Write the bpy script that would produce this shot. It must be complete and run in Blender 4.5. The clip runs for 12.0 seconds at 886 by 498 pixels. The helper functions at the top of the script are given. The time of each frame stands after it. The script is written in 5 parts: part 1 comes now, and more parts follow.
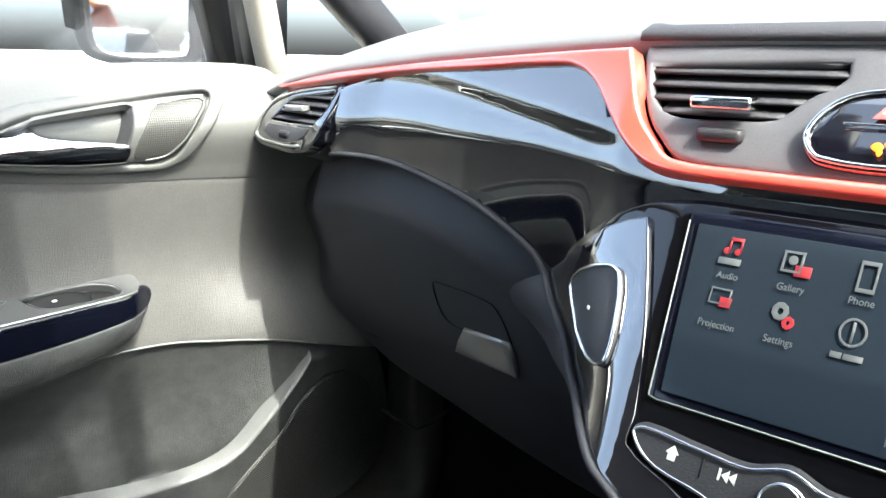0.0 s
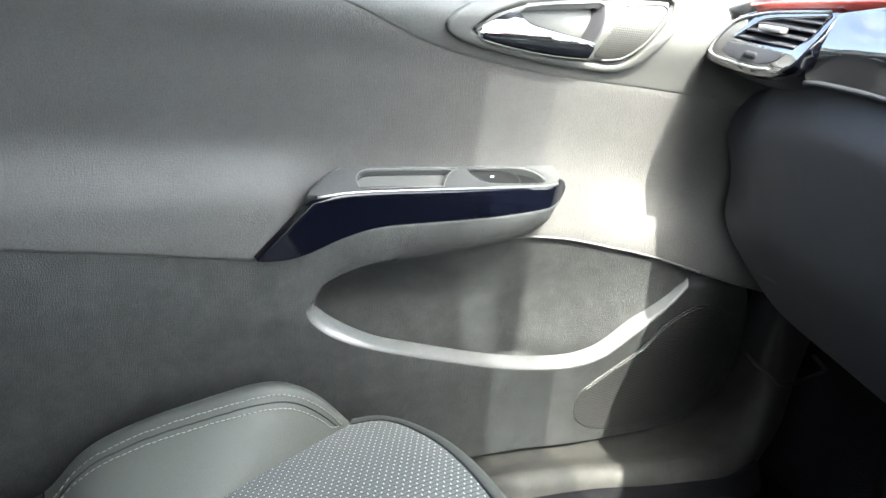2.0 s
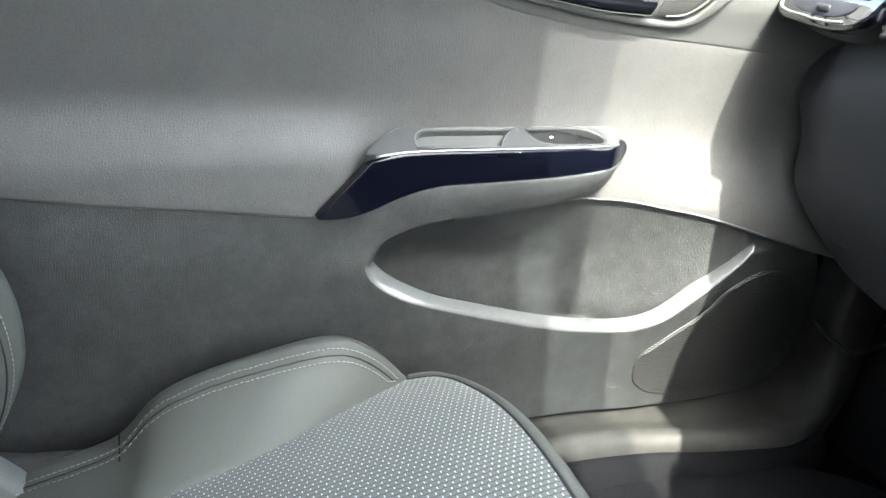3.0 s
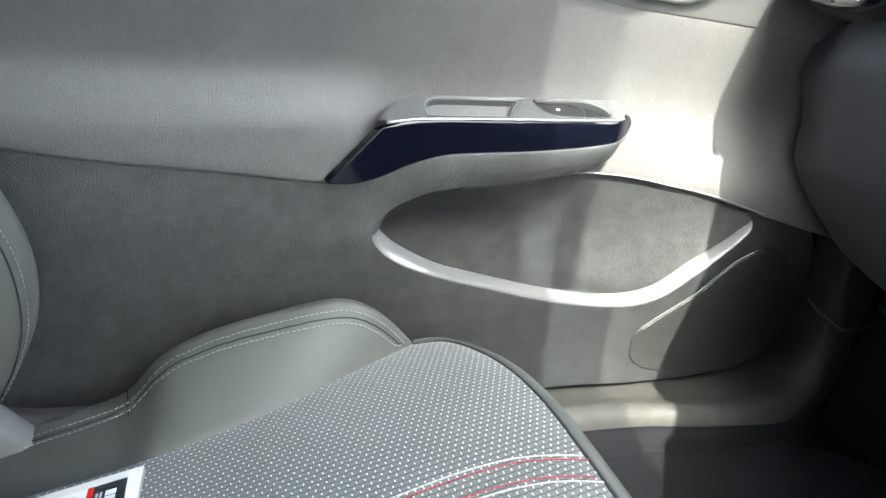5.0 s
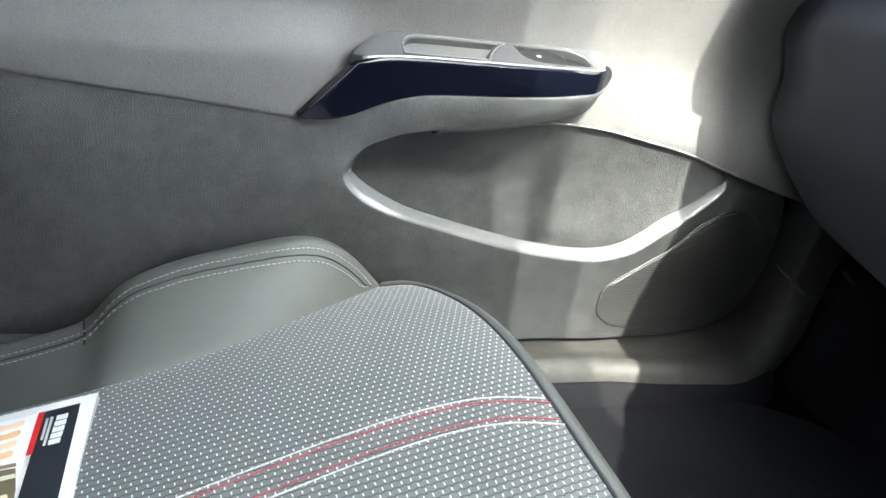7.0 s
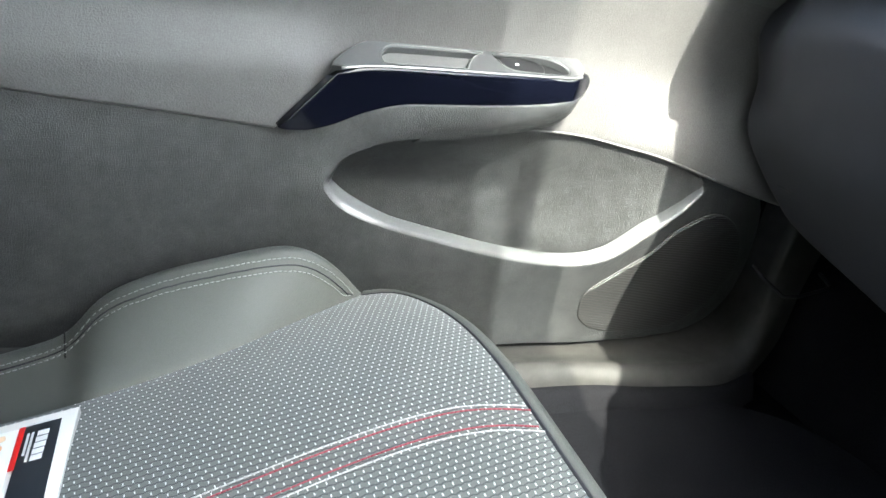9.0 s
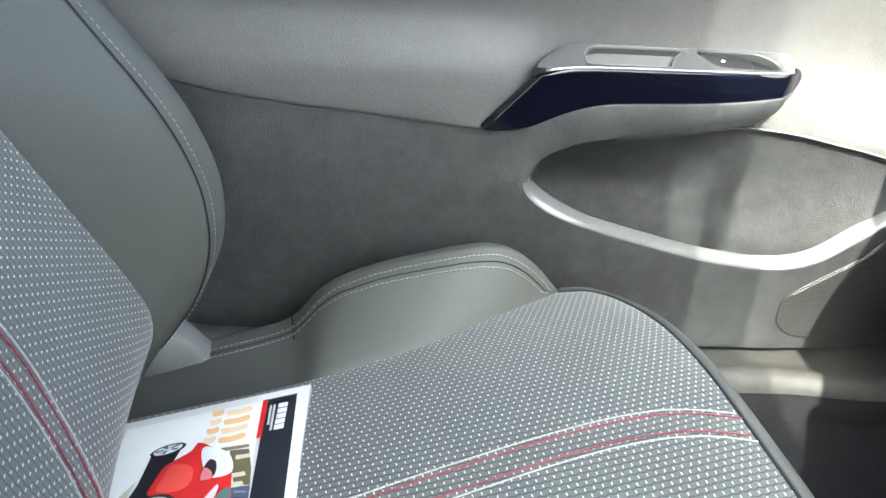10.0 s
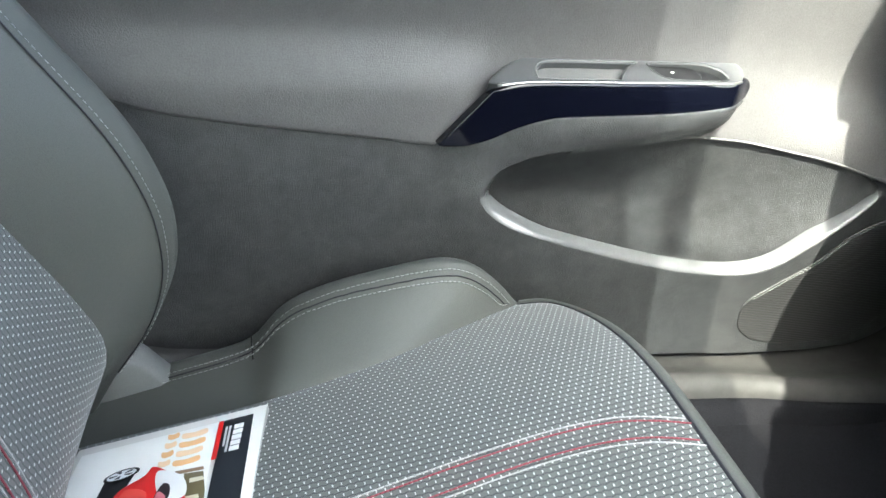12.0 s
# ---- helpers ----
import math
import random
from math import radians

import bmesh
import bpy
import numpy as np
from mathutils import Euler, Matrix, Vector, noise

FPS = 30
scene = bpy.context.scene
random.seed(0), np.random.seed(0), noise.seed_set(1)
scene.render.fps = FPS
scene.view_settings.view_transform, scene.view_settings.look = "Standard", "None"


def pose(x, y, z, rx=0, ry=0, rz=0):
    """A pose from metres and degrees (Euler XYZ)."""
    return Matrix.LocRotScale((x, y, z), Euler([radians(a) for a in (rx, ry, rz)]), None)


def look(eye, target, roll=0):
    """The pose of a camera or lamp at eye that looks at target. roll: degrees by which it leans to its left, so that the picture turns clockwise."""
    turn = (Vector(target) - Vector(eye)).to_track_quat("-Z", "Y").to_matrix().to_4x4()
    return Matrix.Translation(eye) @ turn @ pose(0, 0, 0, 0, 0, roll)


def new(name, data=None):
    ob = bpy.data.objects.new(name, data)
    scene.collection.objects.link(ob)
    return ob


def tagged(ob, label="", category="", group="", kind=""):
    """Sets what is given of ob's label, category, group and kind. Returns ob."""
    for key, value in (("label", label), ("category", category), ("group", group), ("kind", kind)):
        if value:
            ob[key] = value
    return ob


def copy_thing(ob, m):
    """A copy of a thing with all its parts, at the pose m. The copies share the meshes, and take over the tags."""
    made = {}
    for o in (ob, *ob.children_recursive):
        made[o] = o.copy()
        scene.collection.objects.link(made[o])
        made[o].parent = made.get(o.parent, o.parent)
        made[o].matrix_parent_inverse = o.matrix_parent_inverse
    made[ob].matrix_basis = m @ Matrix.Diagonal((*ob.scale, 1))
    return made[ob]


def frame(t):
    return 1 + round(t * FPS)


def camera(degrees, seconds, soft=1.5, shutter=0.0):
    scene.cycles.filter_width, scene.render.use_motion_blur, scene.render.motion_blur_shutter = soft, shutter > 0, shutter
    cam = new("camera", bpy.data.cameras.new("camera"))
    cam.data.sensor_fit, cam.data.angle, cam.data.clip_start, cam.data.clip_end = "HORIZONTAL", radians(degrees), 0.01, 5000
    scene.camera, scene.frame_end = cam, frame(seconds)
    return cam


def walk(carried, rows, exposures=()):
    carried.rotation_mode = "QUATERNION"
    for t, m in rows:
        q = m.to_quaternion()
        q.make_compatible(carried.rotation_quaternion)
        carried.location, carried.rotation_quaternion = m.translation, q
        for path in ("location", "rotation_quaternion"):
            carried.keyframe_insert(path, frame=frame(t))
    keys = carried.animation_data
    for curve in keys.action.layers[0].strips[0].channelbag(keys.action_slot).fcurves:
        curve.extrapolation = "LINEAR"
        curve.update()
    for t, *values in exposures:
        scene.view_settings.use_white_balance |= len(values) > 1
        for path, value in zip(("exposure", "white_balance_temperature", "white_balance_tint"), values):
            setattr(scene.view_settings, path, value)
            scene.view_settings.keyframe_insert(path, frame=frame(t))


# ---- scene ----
cam = camera(60.9, 12.0)
PATH = [
    (0, (0.117, 0.313, 1.009), (-1.13, 1.797, 0.515), 1.1),
    (0.5, (0.101, 0.264, 1.014), (-1.295, 1.611, 0.527), 2.4),
    (1, (0.032, 0.248, 1.001), (-1.479, 1.441, 0.461), 3.6),
    (1.5, (0.019, 0.217, 0.997), (-1.55, 1.28, 0.36), 6.3),
    (2, (0.028, 0.168, 0.979), (-1.595, 1.091, 0.261), 7.8),
    (2.5, (0.035, 0.163, 0.959), (-1.646, 0.94, 0.204), 7.0),
    (3, (0.041, 0.174, 0.973), (-1.621, 0.933, 0.16), 6.4),
    (3.5, (0.039, 0.152, 0.949), (-1.595, 0.998, 0.164), 7.3),
    (5.5, (0.051, 0.147, 0.949), (-1.586, 0.932, 0.108), 8.5),
    (6, (0.049, 0.151, 0.94), (-1.568, 0.959, 0.084), 9.6),
    (6.5, (0.049, 0.152, 0.929), (-1.542, 0.987, 0.05), 11.0),
    (7, (0.048, 0.153, 0.927), (-1.514, 1.011, 0.019), 12.0),
    (9, (0.051, 0.154, 0.936), (-1.497, 1.049, 0.04), 11.9),
    (9.5, (0.054, 0.138, 0.943), (-1.534, 0.984, 0.068), 11.0),
    (9.7, (0.049, 0.123, 0.946), (-1.600, 0.796, 0.032), 8.9),
    (9.8, (0.050, 0.112, 0.948), (-1.614, 0.703, 0.007), 8.1),
    (10, (0.053, 0.112, 0.947), (-1.62, 0.602, -0.033), 7.0),
    (10.5, (0.05, 0.119, 0.938), (-1.61, 0.507, -0.109), 5.9),
    (11, (0.053, 0.123, 0.939), (-1.585, 0.515, -0.139), 6.0),
    (11.5, (0.059, 0.136, 0.943), (-1.602, 0.566, -0.084), 5.8),
    (12, (0.064, 0.135, 0.953), (-1.617, 0.673, 0.012), 6.0),
]
walk(cam, [(t, look(eye, target, roll)) for t, eye, target, roll in PATH], [(0.0, 3.24, 6100, -1), (0.5, 3.5, 6100, -1), (1.0, 3.62, 6100, -1), (2.5, 4.12, 6100, -1), (6.0, 4.12, 6100, -1), (9.0, 4.1, 6100, -1), (11.0, 4.12, 6100, -1), (12.0, 3.95, 6100, -1)])

# ---- world, sun ----
world = bpy.data.worlds.new("sky")
scene.world = world
world.use_nodes = True
wn = world.node_tree.nodes
sky = wn.new("ShaderNodeTexSky")
sky.sky_type = "NISHITA"
sky.sun_disc = False
SUN_ELEV, SUN_AZ = 50.0, -12.0   # degrees; azimuth from +x towards +y
sky.sun_elevation = radians(SUN_ELEV)
sky.dust_density = 6.5
sky.ozone_density = 0.4
sky.air_density = 0.65
sky.sun_rotation = radians(90 - SUN_AZ)
wn["Background"].inputs["Strength"].default_value = 0.15
haze = wn.new("ShaderNodeHueSaturation")
haze.inputs["Saturation"].default_value = 0.78
world.node_tree.links.new(sky.outputs[0], haze.inputs["Color"])
world.node_tree.links.new(haze.outputs[0], wn["Background"].inputs["Color"])
sun = new("sun", bpy.data.lights.new("sun", "SUN"))
sun.data.energy, sun.data.angle, sun.data.color = 1.5, radians(0.6), (1.0, 0.91, 0.79)
ce, se = math.cos(radians(SUN_ELEV)), math.sin(radians(SUN_ELEV))
ca, sa = math.cos(radians(SUN_AZ)), math.sin(radians(SUN_AZ))
sun.matrix_world = look((4 * ce * ca, 4 * ce * sa, 4 * se), (0, 0, 0))


# ---- materials ----
def mat(name, color, rough=0.5, metal=0.0, coat=0.0, grain=None, bump=0.0, stain=0.12, stain_size=9.0, spec=0.5, coat_ior=1.65, coat_rough=0.03, mottle=0.0):
    """A surface with a fine grain (cells per metre), its relief in metres, soft large stains and, in between, mottled wear."""
    m = bpy.data.materials.new(name)
    m.use_nodes = True
    n, l = m.node_tree.nodes, m.node_tree.links
    b = n["Principled BSDF"]
    b.inputs["Roughness"].default_value = rough
    b.inputs["Metallic"].default_value = metal
    b.inputs["Coat Weight"].default_value = coat
    b.inputs["Coat Roughness"].default_value = coat_rough
    b.inputs["Coat IOR"].default_value = coat_ior
    b.inputs["Specular IOR Level"].default_value = spec
    geo = n.new("ShaderNodeNewGeometry")
    big = n.new("ShaderNodeTexNoise")
    big.inputs["Scale"].default_value = stain_size
    big.inputs["Detail"].default_value = 5
    l.new(geo.outputs["Position"], big.inputs["Vector"])
    mix = n.new("ShaderNodeMix")
    mix.data_type = "RGBA"
    mix.inputs["A"].default_value = (*[c * (1 - stain) for c in color], 1)
    mix.inputs["B"].default_value = (*[min(1, c * (1 + stain)) for c in color], 1)
    l.new(big.outputs["Fac"], mix.inputs["Factor"])
    out = mix.outputs["Result"]
    if mottle:
        blot = n.new("ShaderNodeTexNoise")
        blot.inputs["Scale"].default_value = 38
        blot.inputs["Detail"].default_value = 8
        blot.inputs["Roughness"].default_value = 0.7
        l.new(geo.outputs["Position"], blot.inputs["Vector"])
        level = n.new("ShaderNodeMapRange")
        level.inputs["From Min"].default_value, level.inputs["From Max"].default_value = 0.35, 0.65
        level.inputs["To Min"].default_value, level.inputs["To Max"].default_value = 1 - mottle, 1 + mottle
        l.new(blot.outputs["Fac"], level.inputs["Value"])
        worn = n.new("ShaderNodeMix")
        worn.data_type, worn.blend_type, worn.clamp_result = "RGBA", "MULTIPLY", False
        worn.inputs["Factor"].default_value = 1.0
        l.new(out, worn.inputs["A"])
        l.new(level.outputs["Result"], worn.inputs["B"])
        out = worn.outputs["Result"]
        gloss = n.new("ShaderNodeMapRange")
        gloss.inputs["To Min"].default_value, gloss.inputs["To Max"].default_value = rough * 1.15, rough * 0.85
        l.new(blot.outputs["Fac"], gloss.inputs["Value"])
        l.new(gloss.outputs["Result"], b.inputs["Roughness"])
    if grain:
        fine = n.new("ShaderNodeTexNoise")
        fine.inputs["Scale"].default_value = grain
        fine.inputs["Detail"].default_value = 3
        l.new(geo.outputs["Position"], fine.inputs["Vector"])
        ov = n.new("ShaderNodeMix")
        ov.data_type, ov.blend_type = "RGBA", "MULTIPLY"
        ov.inputs["Factor"].default_value = min(1.0, stain * 4)
        ramp = n.new("ShaderNodeMapRange")
        ramp.inputs["From Min"].default_value, ramp.inputs["From Max"].default_value = 0.3, 0.7
        ramp.inputs["To Min"].default_value, ramp.inputs["To Max"].default_value = 0.6, 1.3
        l.new(fine.outputs["Fac"], ramp.inputs["Value"])
        l.new(out, ov.inputs["A"])
        l.new(ramp.outputs["Result"], ov.inputs["B"])
        out = ov.outputs["Result"]
        if bump:
            bp = n.new("ShaderNodeBump")
            bp.inputs["Distance"].default_value = bump
            bp.inputs["Strength"].default_value = 0.9
            l.new(fine.outputs["Fac"], bp.inputs["Height"])
            l.new(bp.outputs["Normal"], b.inputs["Normal"])
    l.new(out, b.inputs["Base Color"])
    return m


M_UPPER = mat("upper_plastic", (0.105, 0.106, 0.104), 0.42, grain=900, bump=0.0005, stain=0.12)
M_PAD = mat("pad_cloth", (0.106, 0.104, 0.103), 0.48, grain=620, bump=0.0006, stain=0.085, mottle=0.05)
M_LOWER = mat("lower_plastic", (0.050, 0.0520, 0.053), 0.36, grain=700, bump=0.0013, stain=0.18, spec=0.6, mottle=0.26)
# lower plastic made paler: the lip's sky highlight is in the colour
M_LIP_SHEEN = mat("lip_sheen_plastic", (0.135, 0.138, 0.14), 0.25, grain=900, bump=0.0002, spec=0.9)
M_DASH = mat("dash_soft", (0.032, 0.032, 0.037), 0.6, grain=1100, bump=0.0004, spec=0.3)
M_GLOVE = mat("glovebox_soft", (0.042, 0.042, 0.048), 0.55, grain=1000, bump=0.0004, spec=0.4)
M_VENT = mat("vent_plastic", (0.072, 0.071, 0.078), 0.42, grain=1500, bump=0.0001, spec=0.4)
M_TOP = mat("dash_skin", (0.125, 0.126, 0.132), 0.45, grain=1100, bump=0.0004, spec=0.4)
M_DARK = mat("dark_plastic", (0.022, 0.022, 0.025), 0.5, grain=900, bump=0.0003, spec=0.3)
M_BLACK = mat("seal_black", (0.010, 0.010, 0.011), 0.6, spec=0.2)
M_GLOSS = mat("piano_black", (0.003, 0.003, 0.006), 0.05, coat=1.0, stain=0.02, spec=0.9, coat_ior=2.2)
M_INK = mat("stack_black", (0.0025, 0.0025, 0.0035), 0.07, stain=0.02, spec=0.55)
M_NAVY = mat("gloss_navy", (0.0026, 0.0032, 0.0070), 0.1, stain=0.02, spec=0.4)
M_RED = mat("red_gloss", (0.95, 0.075, 0.05), 0.3, coat=1.0, stain=0.03, spec=0.8, coat_ior=2.0, coat_rough=0.16)
M_CHROME = mat("chrome", (0.82, 0.83, 0.85), 0.08, metal=1.0, stain=0.03)
M_SATIN = mat("satin_silver", (0.42, 0.42, 0.42), 0.3, metal=0.8, stain=0.05)
M_CARPET = mat("carpet", (0.014, 0.014, 0.016), 0.95, grain=700, bump=0.002, stain=0.25, spec=0.05)
M_VINYL = mat("seat_vinyl", (0.084, 0.088, 0.079), 0.5, grain=1500, bump=0.0003)
M_SILL = mat("sill_plastic", (0.048, 0.047, 0.044), 0.5, grain=1100, bump=0.0004, mottle=0.2)
M_TRIMG = mat("cover_grey", (0.16, 0.165, 0.16), 0.5, grain=900, bump=0.0003)
M_HEAD = mat("headliner_cloth", (0.075, 0.075, 0.077), 0.9, grain=900, bump=0.0004)
M_TRIM = mat("pillar_trim", (0.24, 0.23, 0.205), 0.7, grain=900, bump=0.0003)
M_THREAD = mat("thread_white", (0.5, 0.51, 0.5), 0.7)
M_SEWN = mat("thread_grey", (0.33, 0.34, 0.33), 0.7)
M_THREADR = mat("thread_red", (0.30, 0.060, 0.080), 0.7)
M_SWITCH = mat("switch_black", (0.010, 0.010, 0.011), 0.35, spec=0.3)
M_PAPER = mat("paper_white", (0.95, 0.93, 0.88), 0.2, stain=0.02, spec=0.8)


def fabric():
    """Woven seat cloth: grey-blue rows parted by thin dark wavy threads, with a short pale thread once in each cell, laid flat (UV in metres)."""
    m = bpy.data.materials.new("seat_fabric")
    m.use_nodes = True
    n, l = m.node_tree.nodes, m.node_tree.links
    b = n["Principled BSDF"]
    b.inputs["Roughness"].default_value = 0.7
    b.inputs["Sheen Weight"].default_value = 0.25
    uv = n.new("ShaderNodeUVMap")
    uv.uv_map = "cloth"
    sep = n.new("ShaderNodeSeparateXYZ")
    l.new(uv.outputs[0], sep.inputs[0])

    def op(kind, a, c=0.0):
        q = n.new("ShaderNodeMath")
        q.operation = kind
        for k, v in ((0, a), (1, c)):
            if isinstance(v, float):
                q.inputs[k].default_value = v
            else:
                l.new(v, q.inputs[k])
        return q.outputs[0]
    ROW, CELL = 0.0055, 0.0065
    wave = op("MULTIPLY", op("SINE", op("MULTIPLY", sep.outputs["Y"], math.tau / CELL)), 0.0004)
    across = op("DIVIDE", op("ADD", sep.outputs["X"], wave), ROW)
    row = op("FLOOR", across)
    half = op("MULTIPLY", op("MODULO", row, 2.0), 0.5)
    u = op("ABSOLUTE", op("SUBTRACT", op("FRACT", op("ADD", op("DIVIDE", sep.outputs["Y"], CELL), half)), 0.5))
    v = op("ABSOLUTE", op("SUBTRACT", op("FRACT", across), 0.5))
    mark = op("MULTIPLY", op("LESS_THAN", u, 0.07), op("LESS_THAN", v, 0.21))
    line = op("GREATER_THAN", v, 0.405)
    nz = n.new("ShaderNodeTexNoise")
    nz.inputs["Scale"].default_value = 900
    l.new(uv.outputs[0], nz.inputs["Vector"])
    big = n.new("ShaderNodeTexNoise")
    big.inputs["Scale"].default_value = 14
    l.new(uv.outputs[0], big.inputs["Vector"])
    tone = op("ADD", op("MULTIPLY", nz.outputs["Fac"], 0.5), op("MULTIPLY", big.outputs["Fac"], 0.35))

    def blend(fac, a, c):
        x = n.new("ShaderNodeMix")
        x.data_type = "RGBA"
        l.new(fac, x.inputs["Factor"])
        for key, val in (("A", a), ("B", c)):
            if isinstance(val, tuple):
                x.inputs[key].default_value = (*val, 1)
            else:
                l.new(val, x.inputs[key])
        return x.outputs["Result"]
    ground = blend(tone, (0.047, 0.051, 0.049), (0.182, 0.194, 0.184))
    col = blend(line, ground, (0.032, 0.036, 0.037))
    col = blend(mark, col, (0.60, 0.63, 0.61))
    l.new(col, b.inputs["Base Color"])
    bp = n.new("ShaderNodeBump")
    bp.inputs["Distance"].default_value = 0.0007
    bp.inputs["Strength"].default_value = 0.7
    hgt = op("ADD", op("SUBTRACT", 1.0, op("MULTIPLY", line, 0.8)), op("MULTIPLY", nz.outputs["Fac"], 0.4))
    l.new(hgt, bp.inputs["Height"])
    l.new(bp.outputs["Normal"], b.inputs["Normal"])
    return m


M_FABRIC = fabric()


def glass(name, tint=(1, 1, 1), amount=0.06):
    m = bpy.data.materials.new(name)
    m.use_nodes = True
    n, l = m.node_tree.nodes, m.node_tree.links
    n.remove(n["Principled BSDF"])
    tr, gl, mx = n.new("ShaderNodeBsdfTransparent"), n.new("ShaderNodeBsdfGlossy"), n.new("ShaderNodeMixShader")
    tr.inputs[0].default_value = (*tint, 1)
    gl.inputs["Roughness"].default_value = 0.02
    mx.inputs[0].default_value = amount
    l.new(tr.outputs[0], mx.inputs[1])
    l.new(gl.outputs[0], mx.inputs[2])
    l.new(mx.outputs[0], n["Material Output"].inputs[0])
    return m


M_GLASS = glass("window_glass")
M_BAND = glass("tinted_band", (0.45, 0.47, 0.5))


def dots(name, color, hole, pitch):
    """Fine perforated mesh in the plane of the door."""
    m = mat(name, color, 0.5)
    n, l = m.node_tree.nodes, m.node_tree.links
    b = n["Principled BSDF"]
    geo = n.new("ShaderNodeNewGeometry")
    vor = n.new("ShaderNodeTexVoronoi")
    vor.inputs["Scale"].default_value = 1 / pitch
    vor.inputs["Randomness"].default_value = 0.0
    sc = n.new("ShaderNodeVectorMath")
    sc.operation = "MULTIPLY"
    sc.inputs[1].default_value = (0.0, 1, 1)
    l.new(geo.outputs["Position"], sc.inputs[0])
    l.new(sc.outputs[0], vor.inputs["Vector"])
    lt = n.new("ShaderNodeMapRange")
    lt.inputs["From Min"].default_value, lt.inputs["From Max"].default_value = 0.25, 0.4
    l.new(vor.outputs["Distance"], lt.inputs["Value"])
    mix = n.new("ShaderNodeMix")
    mix.data_type = "RGBA"
    mix.inputs["A"].default_value = (*hole, 1)
    mix.inputs["B"].default_value = (*color, 1)
    l.new(lt.outputs["Result"], mix.inputs["Factor"])
    l.new(mix.outputs["Result"], b.inputs["Base Color"])
    bp = n.new("ShaderNodeBump")
    bp.inputs["Distance"].default_value = 0.001
    l.new(lt.outputs["Result"], bp.inputs["Height"])
    l.new(bp.outputs["Normal"], b.inputs["Normal"])
    return m


M_TWEETER = dots("tweeter_mesh", (0.07, 0.07, 0.067), (0.022, 0.022, 0.021), 0.0024)
M_SPEAKER = mat("speaker_cover", (0.042, 0.042, 0.042), 0.4, grain=900, bump=0.0003)
n_, l_ = M_SPEAKER.node_tree.nodes, M_SPEAKER.node_tree.links
rib, pos, bmp = n_.new("ShaderNodeTexWave"), n_.new("ShaderNodeNewGeometry"), n_.new("ShaderNodeBump")
rib.bands_direction = "Z"
rib.inputs["Scale"].default_value = 92
l_.new(pos.outputs["Position"], rib.inputs["Vector"])
l_.new(rib.outputs["Fac"], bmp.inputs["Height"])
bmp.inputs["Distance"].default_value = 0.0006
l_.new(bmp.outputs["Normal"], n_["Principled BSDF"].inputs["Normal"])


# ---- shaping tools ----
def S(v):
    v = min(1.0, max(0.0, v))
    return v * v * (3 - 2 * v)


def spline(pts, n=6, closed=False):
    """A smooth line through the points; three numbers in a point, the last 1, make a sharp corner there."""
    out, N = [], len(pts)
    last = N if closed else N - 1
    for i in range(last):
        a, b = pts[i], pts[(i + 1) % N]
        p = pts[i - 1] if (i > 0 or closed) else a
        q = pts[(i + 2) % N] if (i + 2 < N or closed) else b
        if len(a) > 2:
            p = a
        if len(b) > 2:
            q = b
        P, A, B, Q = (Vector(w[:2]) for w in (p, a, b, q))
        d = (B - A).length + 1e-9
        ta = (B - P) / ((A - P).length + d) * d if (A - P).length > 1e-9 else (B - A)
        tb = (Q - A) / ((Q - B).length + d) * d if (Q - B).length > 1e-9 else (B - A)
        for k in range(n):
            t = k / n
            out.append(A * (2 * t**3 - 3 * t**2 + 1) + ta * (t**3 - 2 * t**2 + t) + B * (3 * t**2 - 2 * t**3) + tb * (t**3 - t**2))
    if not closed:
        out.append(Vector(pts[-1][:2]))
    return out


def lerp_line(pts, u):
    """The second coordinate of a line of points at the first one's value u, smoothly."""
    if u <= pts[0][0]:
        return pts[0][1]
    for (a, b), (c, d) in zip(pts, pts[1:]):
        if u <= c:
            return b + (d - b) * (u - a) / (c - a)
    return pts[-1][1]


def part(name, bm, material, parent=None, label="", smooth=True):
    me = bpy.data.meshes.new(name)
    bm.normal_update()
    if smooth:
        for f in bm.faces:
            f.smooth = True
    bm.to_mesh(me)
    bm.free()
    me.materials.append(material)
    ob = new(name, me)
    if parent:
        ob.parent = parent
    if label:
        tagged(ob, label)
    return ob


def thing(name, label, category, group="", kind=""):
    return tagged(new(name), label, category, group, kind)


def far_from(p, line):
    return min((p - (a + (b - a) * min(1, max(0, (p - a).dot(b - a) / ((b - a).length_squared + 1e-12))))).length for a, b in zip(line, line[1:]))


def area(loop):
    return sum(a[0] * b[1] - b[0] * a[1] for a, b in zip(loop, loop[1:] + loop[:1])) / 2


